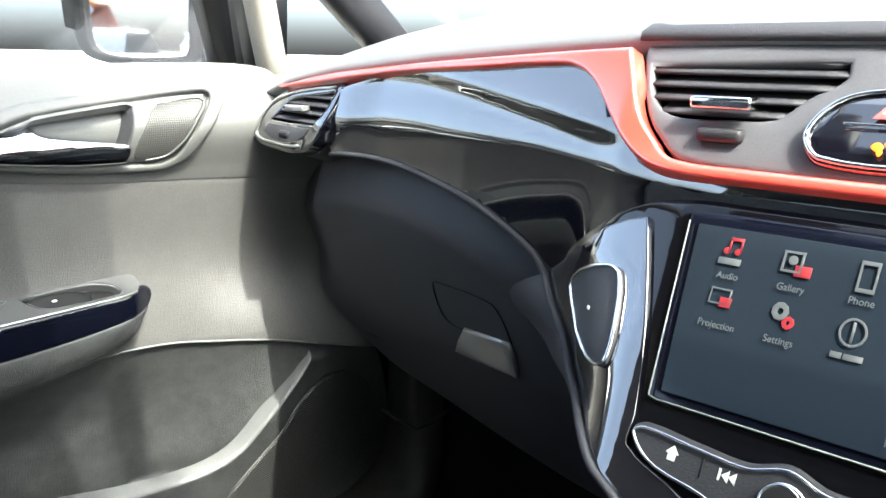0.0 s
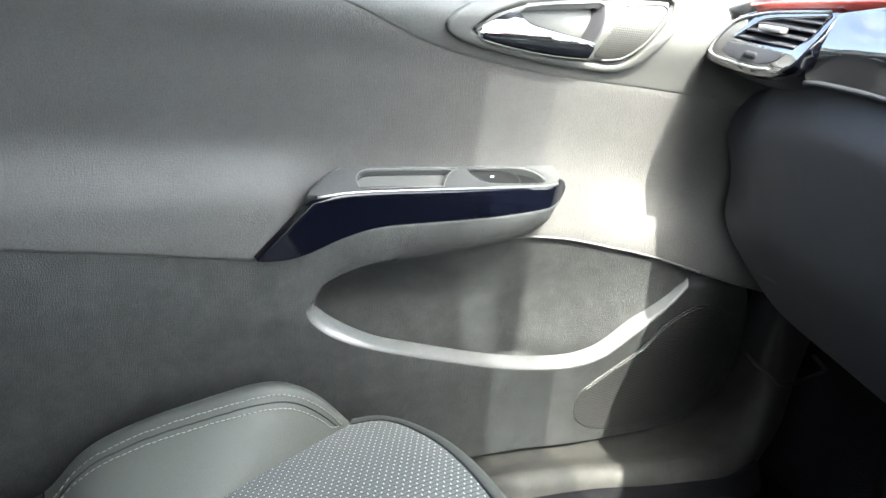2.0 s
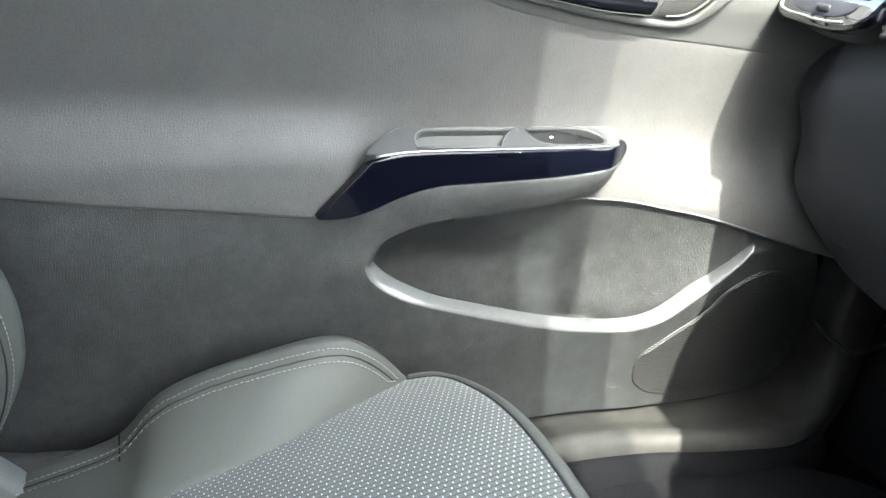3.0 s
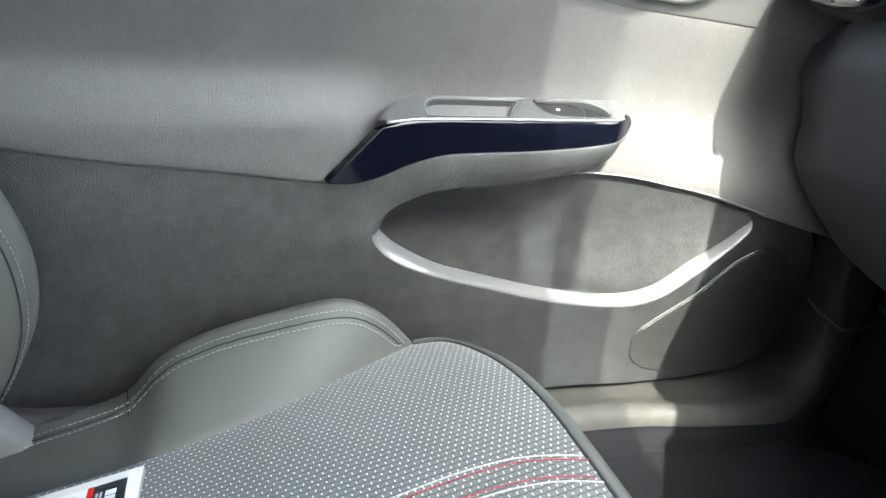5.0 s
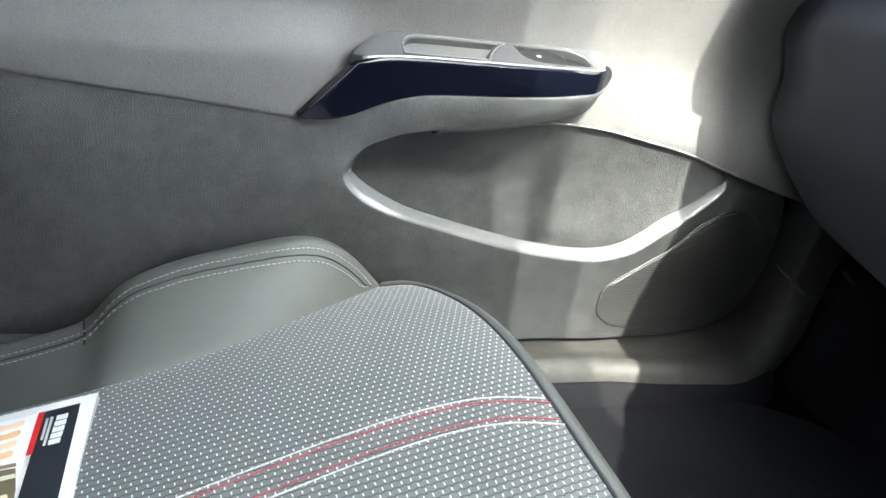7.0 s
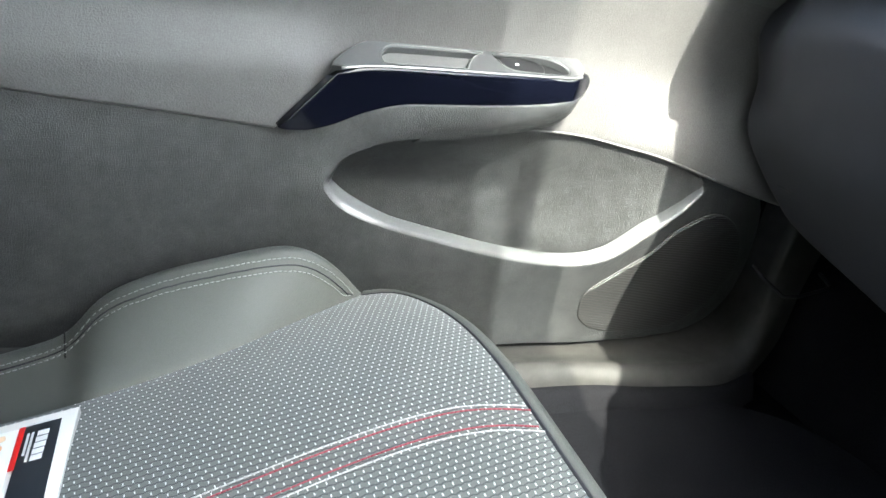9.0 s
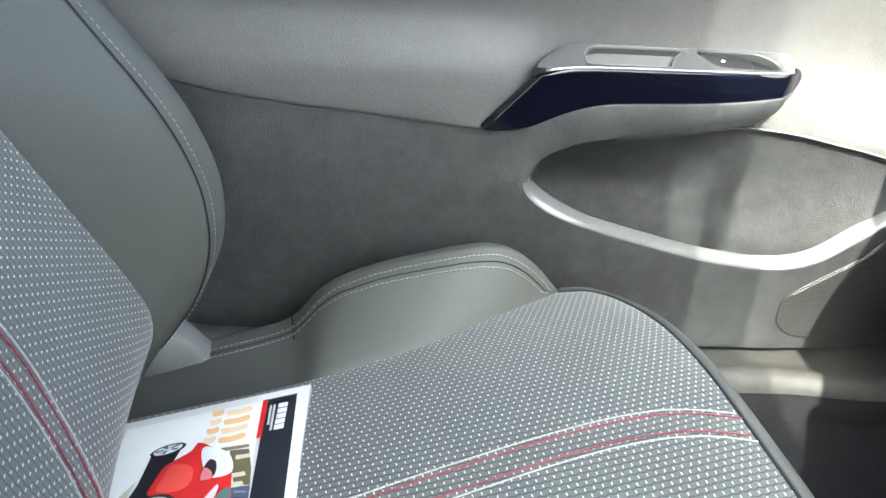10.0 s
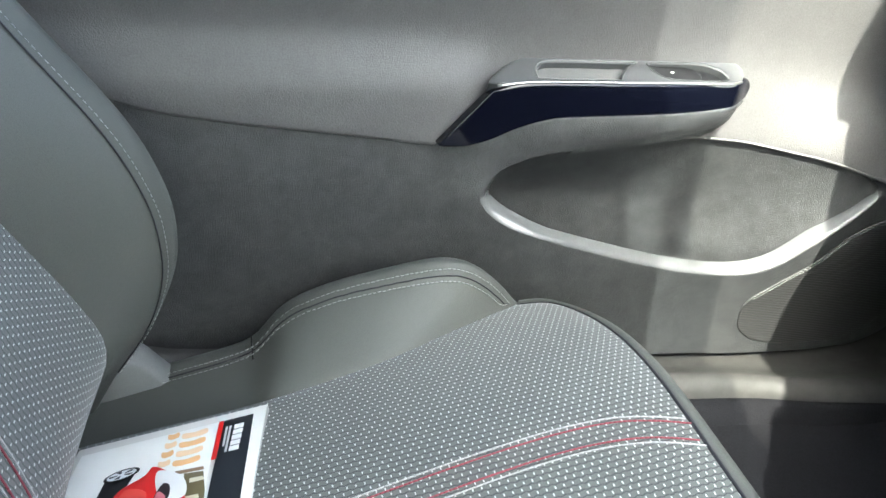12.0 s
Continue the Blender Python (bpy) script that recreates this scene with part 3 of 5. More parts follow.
part("tweeter_grille", sheet(spline([(0.7444, 0.9505), (0.7900, 0.9570), (0.7935, 0.9540), (0.7800, 0.9371), (0.7659, 0.9150), (0.7508, 0.9000), (0.7225, 0.8965), (0.7174, 0.9000), (0.7255, 0.9252)], 5, True), lifted(0.0052), grid=0.006, r=0.0012, depth=0.003), M_TWEETER, bezel, "perforated tweeter cover")
part("tweeter_rim", tube([on_up(q.x, q.y) + Vector((0.0050, 0, 0)) for q in spline([(0.7480, 0.9535), (0.7915, 0.9600), (0.7970, 0.9548), (0.7832, 0.9365), (0.7690, 0.9135), (0.7530, 0.8975), (0.7300, 0.8935)], 6)], 0.0013), M_UPPER, bezel)
part("handle_lever", sheet(spline([(0.5653, 0.9121), (0.5712, 0.9261), (0.5843, 0.9331), (0.603, 0.9358), (0.6133, 0.9331), (0.6203, 0.9264), (0.6351, 0.9216), (0.6772, 0.9151), (0.7080, 0.9102, 1), (0.7075, 0.905), (0.7036, 0.8965, 1), (0.6483, 0.8985), (0.5941, 0.905)], 6, True), lambda y, z: on_up(y, z) + Vector((0.0110 - 0.42 * (z - 0.899) - 4 * (z - 0.899) ** 2 + 0.003 * S((0.62 - y) / 0.04), 0, 0)), grid=0.005, r=0.004, depth=0.006), M_CHROME, bezel, "chrome pull lever")

# speaker grille with its stitched-looking rim
SPK = [(0.822, 0.392), (0.8157, 0.4096), (0.8129, 0.4313), (0.82, 0.4467), (0.8528, 0.4776), (0.8872, 0.5080), (0.9124, 0.5455), (0.9435, 0.5666), (0.9690, 0.5730), (1.005, 0.5640), (1.040, 0.5350), (1.080, 0.47), (1.078, 0.405), (1.02, 0.3600), (0.9072, 0.3560), (0.8567, 0.3660), (0.8384, 0.3762)]
spk = part("speaker_grille", sheet(spline(SPK, 6, True), lambda y, z: on_low(y, z) + Vector((0.002, 0, 0)), grid=0.01, r=0.002, depth=0.004), M_SPEAKER, door, "dark ribbed loudspeaker cover")
part("rim_beads", stitches(spline(SPK[3:9], 8), lambda y, z: on_low(y, z) + Vector((0.0028, 0, 0)), 0.0044, 0.0022, 0.0005), M_SEWN, spk, "row of bright beads")

# window, mirror sail and wing mirror
part("window_pane", box((0.004, 1.2, 0.42), (-0.715, 0.25, 1.19), 0), M_GLASS, door).visible_shadow = False
for nm, y0, y1, lean0, lean1 in (("window_frame", 0.847, 0.871, 0.26, 0.12), ("window_seal", 0.898, 0.918, 0.16, 0.30)):
    part(nm, loft([[Vector((-0.69 + a, (y0 - lean0 * (z - 1.0)) if e < 0 else (y1 - lean1 * (z - 1.0)), z)) for a, e in ((0.0, -1), (0.004, -0.5), (0.004, 0.5), (0.0, 1), (-0.02, 1), (-0.02, -1))] for z in (0.975, 1.1, 1.2, 1.30)], True, True), M_BLACK, door, "black rubber-edged window frame")

mirror = thing("wing_mirror", "black-housed wing mirror outside the passenger window", "mirror")
MIR = [(0.8535, 1.10), (0.852, 1.04), (0.8535, 1.019), (0.861, 1.004), (0.880, 0.997), (0.915, 0.998), (0.933, 1.004), (0.936, 1.05), (0.935, 1.12), (0.91, 1.145), (0.87, 1.14)]


def on_mirror(u, z):
    return Vector((-0.95 + 1.85 * (u - 0.90), u, z))


m_loop = spline(MIR, 5, True)
part("housing", sheet(shrink(m_loop, -0.005), on_mirror, holes=[shrink(m_loop, 0.0005)], grid=0.006, r=0.003, depth=0.05), M_BLACK, mirror)
part("mirror_glass", sheet(shrink(m_loop, -0.002), lambda u, z: on_mirror(u, z) - Vector((0.004, -0.006, 0)), r=0.001, depth=0.002), mat("mirror_silver", (0.9, 0.92, 0.93), 0.03, metal=1.0, stain=0.01), mirror, "mirror glass")
part("housing_edge", loft([[on_mirror(u, z) + Vector((-0.02 * k, 0.02 * k, 0)) for u, z in ((0.838, 1.16), (0.8365, 1.09), (0.838, 1.042), (0.848, 1.036), (0.8535, 1.045), (0.8545, 1.16))] for k in (0, 0.3, 1)], True, True), M_BLACK, mirror)
part("mirror_base", loft([[Vector((x, 0.952 + a, 0.985 + b)) for a, b in ((-0.012, 0.0), (0.03, 0.0), (0.035, 0.10), (0.0, 0.16), (-0.01, 0.10))] for x in (-0.73, -0.80, -0.87)], True, True), M_BLACK, mirror)


# ---- sill, floor, footwell ----
def smooth_rows(stations, n):
    """Rows of points gliding through the stations' rows."""
    out = []
    for i in range(len(stations) - 1):
        a, b = stations[i], stations[i + 1]
        p, q = stations[max(i - 1, 0)], stations[min(i + 2, len(stations) - 1)]
        for k in range(n):
            t = k / n
            out.append([0.5 * (2 * B + (C - A) * t + (2 * A - 5 * B + 4 * C - D) * t * t + (3 * B - A - 3 * C + D) * t ** 3) for A, B, C, D in zip(p, a, b, q)])
    return out + [stations[-1]]


SILL = [(-0.70, 0.335), (-0.675, 0.337), (-0.652, 0.345), (-0.634, 0.3565), (-0.624, 0.3580), (-0.615, 0.352), (-0.608, 0.338), (-0.603, 0.318)]
SILL_END = [
    [(-0.70, 0.80, 0.330), (-0.672, 0.80, 0.331), (-0.648, 0.80, 0.338), (-0.627, 0.80, 0.350), (-0.616, 0.80, 0.3525), (-0.606, 0.80, 0.347), (-0.599, 0.80, 0.335), (-0.594, 0.80, 0.315)],
    [(-0.69, 0.89, 0.328), (-0.662, 0.89, 0.328), (-0.634, 0.89, 0.334), (-0.610, 0.89, 0.345), (-0.598, 0.89, 0.349), (-0.588, 0.89, 0.344), (-0.581, 0.887, 0.333), (-0.575, 0.884, 0.314)],
    [(-0.70, 0.990, 0.327), (-0.660, 0.984, 0.327), (-0.622, 0.970, 0.334), (-0.603, 0.966, 0.341), (-0.592, 0.965, 0.346), (-0.581, 0.964, 0.342), (-0.570, 0.960, 0.331), (-0.556, 0.952, 0.313)],
    [(-0.70, 1.070, 0.337), (-0.656, 1.060, 0.334), (-0.618, 1.046, 0.340), (-0.600, 1.045, 0.342), (-0.589, 1.044, 0.345), (-0.576, 1.040, 0.341), (-0.563, 1.033, 0.329), (-0.552, 1.022, 0.310)],
    [(-0.70, 1.120, 0.370), (-0.652, 1.108, 0.362), (-0.614, 1.090, 0.368), (-0.598, 1.092, 0.364), (-0.587, 1.092, 0.362), (-0.577, 1.092, 0.356), (-0.568, 1.090, 0.342), (-0.562, 1.082, 0.316)],
    [(-0.70, 1.145, 0.432), (-0.648, 1.132, 0.426), (-0.608, 1.108, 0.426), (-0.600, 1.113, 0.420), (-0.594, 1.117, 0.416), (-0.588, 1.124, 0.408), (-0.584, 1.134, 0.396), (-0.582, 1.150, 0.370)],
    [(-0.69, 1.140, 0.520), (-0.640, 1.128, 0.512), (-0.604, 1.103, 0.512), (-0.600, 1.112, 0.506), (-0.597, 1.119, 0.501), (-0.593, 1.128, 0.494), (-0.590, 1.142, 0.484), (-0.588, 1.160, 0.465)],
    [(-0.68, 1.120, 0.640), (-0.630, 1.124, 0.636), (-0.604, 1.115, 0.635), (-0.600, 1.128, 0.630), (-0.597, 1.136, 0.625), (-0.594, 1.146, 0.615), (-0.592, 1.160, 0.600), (-0.590, 1.176, 0.580)],
]
stations = [[Vector((x, y, z + up)) for x, z in SILL] for y, up in ((-0.42, 0.012), (-0.1, 0.008), (0.2, 0.006), (0.45, 0.004), (0.66, 0.001))] + [[Vector(c) for c in row] for row in SILL_END]
tagged(part("sill_trim", loft(smooth_rows(stations, 6)), M_SILL), "worn grey plastic door sill trim rising into the kick panel", "sill", kind="structure")
edge_rows = [[row[6] + Vector((0.004, -0.002, -0.004)), row[6] + Vector((0.010, -0.004, -0.001)), row[6] + Vector((0.018, -0.006, -0.006)), row[6] + Vector((0.026, -0.008, -0.018)), row[6] + Vector((0.036, -0.012, -0.034))] for row in smooth_rows(stations[:10], 6)]
tagged(part("carpet_edge", loft(edge_rows), M_CARPET), "dark carpet turned up along the sill", "carpet", kind="structure")
tagged(part("floor", box((1.5, 2.8, 0.04), (0.03, -0.1, 0.28), 0), M_CARPET), "dark grey car floor carpet", "floor", kind="structure")


def mat_top(x, y):
    return Vector((x, y, 0.309 + 0.05 * S((y - 0.95) / 0.3)))


tagged(part("floor_mat", sheet(spline([(-0.588, 0.45, 1), (-0.586, 0.80), (-0.570, 0.93), (-0.530, 1.01), (-0.46, 1.07), (-0.36, 1.10), (-0.14, 1.10, 1), (-0.12, 0.45, 1)], 6, True), mat_top, grid=0.03, r=0.004, depth=0.004), M_CARPET), "black carpet floor mat in the footwell", "floor mat")
tagged(part("footwell_wall", loft([[Vector((x, 1.12 + 0.26 * t, 0.26 + 0.76 * t)) for t in (0, 0.2, 0.5, 0.8, 1)] for x in (-0.78, -0.4, 0.0, 0.86)]), M_CARPET), "dark carpeted footwell wall", "wall", kind="structure")
tun = [[Vector((0.035 + sx, y, z + up * (z > 0.4))) for sx, z in ((-0.13, 0.25), (-0.10, 0.40), (-0.075, 0.46), (0.075, 0.46), (0.10, 0.40), (0.13, 0.25))] for y, up in ((-0.9, 0), (-0.2, 0), (0.3, 0.0), (0.5, 0.06), (0.64, 0.22), (0.70, 0.3), (1.15, 0.3))]
tagged(part("centre_tunnel", loft(tun), M_BLACK), "dark plastic centre tunnel between the seats", "console", kind="structure")
hook = thing("footwell_clip", "small dark plastic clip on the footwell side", "clip")
part("body", tube([(-0.575, 1.010, 0.524), (-0.558, 1.014, 0.516), (-0.520, 1.022, 0.506), (-0.517, 1.05, 0.506), (-0.524, 1.121, 0.511), (-0.56, 1.14, 0.511)], 0.0028), M_DARK, hook)


# ---- the dashboard ----
def n_x(x):
    return 0.697 + 0.21 * max(0.0, -x - 0.11)


def y_dash(x, z):
    return n_x(x) + 0.65 * (z - 0.86)


FOLD_P = [(-0.62, 0.945), (-0.478, 0.944), (-0.43, 0.950), (-0.36, 0.953), (-0.28, 0.951), (-0.19, 0.949), (-0.12, 0.943), (-0.07, 0.938), (0.2, 0.938)]
GROOVE_P = [(-0.62, 0.99), (-0.36, 0.984), (-0.29, 0.977), (-0.19, 0.962), (-0.12, 0.952), (0.2, 0.94)]


FOLD = [tuple(p) for p in spline(FOLD_P, 8)]
GROOVE = [tuple(p) for p in spline(GROOVE_P, 8)]


def on_gloss(x, z):
    k = S((-x - 0.05) / 0.11)
    zf, zg = lerp_line(FOLD, x), lerp_line(GROOVE, x)
    d = zf - z
    under = 0.5 * (d + math.sqrt(d * d + 0.00002))
    back = 0.75 * under * (k + (1 - k) * math.exp(-((under / 0.09) ** 2)))
    tilt = -0.20 * (max(z, zf) - zf - 0.02) * S((-x - 0.02) / 0.06)
    step = (0.008 * S((zg + 0.015 - z) / 0.015) - 0.003) * S((-x - 0.09) / 0.05) * S((0.46 + x) / 0.06)
    return Vector((x, y_dash(x, z) + back + tilt + step, z))


def on_cheek(x, z):
    d = -x - 0.054
    turn = 0.42 * 0.5 * (d + math.sqrt(d * d + 0.00003)) + 2.0 * max(0.0, d - 0.02) ** 2
    return Vector((x, y_dash(x, z) - 0.0045 + turn + 0.40 * max(0.0, 0.885 - z) * S((-x - 0.060) / 0.07) * (1 - 0.5 * S((0.83 - z) / 0.05)) + 0.3 * max(0.0, 0.84 - z) * S((-x - 0.05) / 0.05), z))


def on_pod(x, z):
    """The side vent's pod, its lower part tucked back."""
    return Vector((x, y_dash(x, z) + 0.38 * max(0.0, 0.940 - z), z))


def on_dash(x, z):
    return Vector((x, y_dash(x, z), z))


dash = thing("dashboard", "dark dashboard with glossy black panel and red trim line", "dashboard")
REDLOW = [(-0.590, 0.9735), (-0.396, 0.994), (-0.270, 1.002), (-0.179, 1.007), (-0.158, 1.004), (-0.142, 0.995), (-0.126, 0.979), (-0.108, 0.962), (-0.088, 0.950), (-0.068, 0.946), (-0.017, 0.945)]
REDUP = [(-0.035, 0.951), (-0.071, 0.953), (-0.084, 0.961), (-0.100, 0.977), (-0.112, 1.001), (-0.120, 1.018, 1), (-0.159, 1.016), (-0.241, 1.011), (-0.354, 1.003), (-0.501, 0.989)]
gl_top = [(x, z - 0.0012) for x, z in REDLOW[1:]]
gl_left = [(-0.456, 0.914), (-0.476, 0.912), (-0.482, 0.935), (-0.474, 0.957), (-0.470, 0.981)]
low_l = [(-0.041, 0.780), (-0.062, 0.797), (-0.099, 0.808), (-0.140, 0.826), (-0.166, 0.852), (-0.184, 0.862), (-0.212, 0.876), (-0.259, 0.893), (-0.313, 0.904), (-0.382, 0.913)]
gloss_loop = spline(gl_top + [(0.09, 0.945)], 5) + [Vector((0.16, 0.945)), Vector((0.16, 0.905)), Vector((-0.07, 0.905)), Vector((-0.125, 0.878))] + spline(low_l[4:] + gl_left, 5)[:-1]
part("gloss_panel", sheet(gloss_loop, on_gloss, grid=0.005, r=0.001, depth=0.02, side=1, rim=0.0012), M_GLOSS, dash, "piano-black fascia")
red_loop = spline(REDLOW + [(0.16, 0.945, 1), (0.16, 0.951, 1)] + REDUP, 6, True)


def on_red(x, z):
    lean = 0.20 * max(0.0, z - lerp_line(FOLD, x) - 0.02) * S((-x - 0.02) / 0.06)
    return on_dash(x, z) - Vector((0, lean + 0.009, 0))


part("red_trim", sheet(shrink(red_loop, 0.0022), on_red, grid=0.005, r=0.0026, depth=0.012, side=1, rim=0.0007), M_RED, dash, "glossy red trim line")
# the soft top
rows = []
for i in range(64):
    x = -0.655 + i * 0.022
    z0 = lerp_line([(-0.66, 0.945), (-0.63, 0.965), (-0.588, 0.977), (-0.501, 0.991), (-0.354, 1.005), (-0.241, 1.013), (-0.120, 1.020), (0.9, 1.02)], x)
    y0 = y_dash(x, z0) - 0.002
    h = 1 - 0.4 * S((-x - 0.45) / 0.25)
    rows.append([Vector((x, y0 + a, z0 + b * h)) for a, b in ((0.012, -0.01), (0.0, 0.0015), (0.006, 0.008), (0.02, 0.018), (0.05, 0.029), (0.10, 0.042), (0.18, 0.058), (0.30, 0.075), (0.46, 0.07), (0.60, 0.03))])
part("dash_top", loft(rows), M_TOP, dash, "grained dark grey soft top")

# glovebox and the lower dash
GBTOP = [(-0.60, 0.865), (-0.585, 0.87), (-0.545, 0.892), (-0.50, 0.902), (-0.456, 0.909), (-0.382, 0.908), (-0.313, 0.899), (-0.259, 0.888), (-0.212, 0.871), (-0.184, 0.857), (-0.165, 0.846), (-0.10, 0.80)]


def fold_over(d):
    return 0.5 * (d + math.sqrt(d * d + 0.00001))


def y_low(x, z):
    return 0.772 + 0.075 * S((-x - 0.12) / 0.48) + 0.4 * (0.90 - z) + 0.25 * max(0, 0.72 - z) + 0.75 * fold_over(z - lerp_line(GBTOP, x) + 0.045) + 0.043 * S((-x - 0.53) / 0.10) * S((z - 0.68) / 0.10)


def on_lowdash(x, z):
    return Vector((x, y_low(x, z), z))


gb = spline([(-0.165, 0.846), (-0.184, 0.857), (-0.212, 0.871), (-0.259, 0.888), (-0.313, 0.899), (-0.382, 0.908), (-0.456, 0.909), (-0.50, 0.902), (-0.560, 0.890), (-0.610, 0.874), (-0.630, 0.855), (-0.624, 0.80), (-0.612, 0.735), (-0.588, 0.69), (-0.558, 0.645), (-0.52, 0.615), (-0.42, 0.597), (-0.30, 0.585), (-0.14, 0.58), (-0.05, 0.62), (-0.045, 0.76), (-0.10, 0.83)], 5, True)
glovebox = part("glovebox_lid", sheet(gb, on_lowdash, grid=0.012, r=0.006, depth=0.05, side=1), M_GLOVE, dash, "dark grained glovebox lid")
part("glovebox_handle", sheet(spline([(-0.334, 0.7190, 1), (-0.309, 0.7510, 1), (-0.246, 0.7570, 1), (-0.245, 0.7240, 1)], 3, True), lambda x, z: on_lowdash(x, z) - Vector((0, 0.004, 0)), grid=0.01, r=0.003, depth=0.004, side=1), M_SATIN, glovebox, "pale pull handle")
part("lid_groove", tube([on_lowdash(p.x, p.y) - Vector((0, 0.0006, 0)) for p in spline([(-0.314, 0.7513), (-0.3345, 0.7532), (-0.3445, 0.7640), (-0.3443, 0.7945), (-0.3263, 0.7985), (-0.2600, 0.7978), (-0.2490, 0.7850), (-0.2430, 0.7600)], 6)], 0.0007), M_BLACK, glovebox, "thin dark groove above the handle")
# end cheek beside the door, below the side vent
rows = []
for j in range(10):
    z = 0.93 - j * 0.03
    xe = lerp_line([(0.60, -0.54), (0.645, -0.555), (0.69, -0.578), (0.735, -0.604), (0.795, -0.616), (0.855, -0.626), (0.93, -0.630)], z)
    rows.append([Vector((xe + a, 0.940 + b, z)) for a, b in ((0.08, 0.012), (0.03, 0.012), (0.010, 0.016), (0.0, 0.028), (-0.003, 0.06), (-0.003, 0.4))])
part("end_cheek", loft(rows), M_GLOVE, dash)
# underside of the side vent's pod, running back over the glovebox
part("pod_underside", loft([[on_pod(x, z) + Vector((0, a, -b)) for a, b in ((0.004, 0.001), (0.02, 0.006), (0.05, 0.016), (0.09, 0.022), (0.16, 0.024))] for x, z in spline([(-0.607, 0.956), (-0.618, 0.932), (-0.623, 0.9165), (-0.600, 0.909), (-0.57, 0.908), (-0.515, 0.910), (-0.490, 0.921), (-0.480, 0.936)], 4)]), M_GLOVE, dash)
part("end_filler", box((0.10, 0.30, 0.26), (-0.660, 1.23, 0.86), 0.01), M_BLACK, dash)
part("underside", box((1.22, 0.30, 0.02), (0.03, 1.20, 0.63), 0.004), M_BLACK, dash)
part("driver_side", loft([[Vector((x, y, z)) for x in (0.16, 0.75)] for y, z in ((0.82, 1.02), (0.76, 0.95), (0.80, 0.86), (0.92, 0.62))]), M_DASH, dash)


def vent(name, outline, opening, surface, slats, ring_mat, label):
    """An air vent: surround, dark throat, slats, a tab."""
    v = part(name, sheet(outline, surface, holes=[opening], grid=0.006, r=0.003, depth=0.012, side=1), ring_mat, dash, label)
    part("throat", sheet(opening, lambda x, z: surface(x, z) + Vector((0, 0.035, 0)), grid=0.01, r=0.003, depth=0.001, side=1), M_BLACK, v)
    lo, hi = min(p.y for p in opening), max(p.y for p in opening)
    for k in range(slats):
        z = lo + (hi - lo) * (k + 0.6) / slats
        xs = []
        for a, b in zip(opening, opening[1:] + opening[:1]):
            if (a.y > z) != (b.y > z):
                xs.append(a.x + (b.x - a.x) * (z - a.y) / (b.y - a.y))
        if len(xs) < 2:
            continue
        x0, x1 = min(xs), max(xs)
        rows = []
        for q in range(9):
            x = x0 + (x1 - x0) * q / 8
            c = surface(x, z)
            rows.append([c + Vector((0, a, b)) for a, b in ((0.001, 0.0), (0.002, 0.0013), (0.018, 0.0065), (0.019, 0.005), (0.003, -0.0012))])
        part("slat", loft(rows, True, True), M_DASH, v)
    return v


side_out = spline([(-0.622, 0.9165), (-0.607, 0.955), (-0.573, 0.969), (-0.53, 0.976), (-0.471, 0.982, 1), (-0.473, 0.957), (-0.480, 0.938), (-0.490, 0.922), (-0.515, 0.911), (-0.57, 0.909)], 6, True)
side_open = spline([(-0.590, 0.936), (-0.580, 0.951), (-0.563, 0.963), (-0.52, 0.970), (-0.478, 0.976, 1), (-0.481, 0.954), (-0.494, 0.936, 1)], 6, True)
side_vent = vent("side_vent", side_out, side_open, lambda x, z: on_pod(x, z) - Vector((0, 0.002, 0)), 5, M_GLOSS, "side air vent in a glossy surround")
part("vent_rim", tube([on_pod(p.x, p.y) - Vector((0, 0.003, 0)) for p in shrink(side_out, 0.004)[-12:] + shrink(side_out, 0.004)[:24]], 0.0016), M_SATIN, side_vent, "thin bright rim")
part("tab", box((0.030, 0.012, 0.006), on_dash(-0.535, 0.953) - Vector((0, 0.006, 0)), 0.0015), M_SATIN, side_vent, "silver slider tab")
part("wheel_plate", sheet(spline([(-0.594, 0.9320, 1), (-0.503, 0.9330, 1), (-0.512, 0.9245), (-0.535, 0.9180), (-0.578, 0.9185), (-0.597, 0.9235)], 4, True), lambda x, z: on_pod(x, z) - Vector((0, 0.0035, 0)), grid=0.008, r=0.001, depth=0.003, side=1), M_GLOVE, side_vent, "silver plate round the thumb wheel")
part("thumb_wheel", box((0.018, 0.01, 0.008), on_pod(-0.548, 0.924) - Vector((0, 0.002, 0)), 0.003), M_DARK, side_vent)

cv_out = spline([(-0.115, 1.0165, 1), (-0.1085, 1.001), (-0.0965, 0.978), (-0.081, 0.963), (-0.069, 0.9555), (-0.035, 0.9525), (0.20, 0.9525, 1), (0.20, 1.023, 1)], 5, True)
cv_open = spline([(-0.110, 1.009, 1), (0.012, 1.0135, 1), (0.012, 1.000), (-0.005, 0.988), (-0.020, 0.9755), (-0.05, 0.9735), (-0.080, 0.9735), (-0.094, 0.979), (-0.1035, 0.990)], 6, True)
centre_vent = vent("centre_vent", cv_out, cv_open, lambda x, z: on_dash(x, z) - Vector((0, 0.001, 0)), 5, M_VENT, "centre air vent with dark slats")
part("tab", box((0.036, 0.016, 0.0075), on_dash(-0.050, 0.986) - Vector((0, 0.010, 0)), 0.002), M_CHROME, centre_vent, "chrome-tipped slider tab")
part("thumb_wheel", box((0.027, 0.012, 0.008), on_dash(-0.048, 0.967) - Vector((0, 0.003, 0)), 0.003), M_DARK, centre_vent, "ribbed vent wheel")
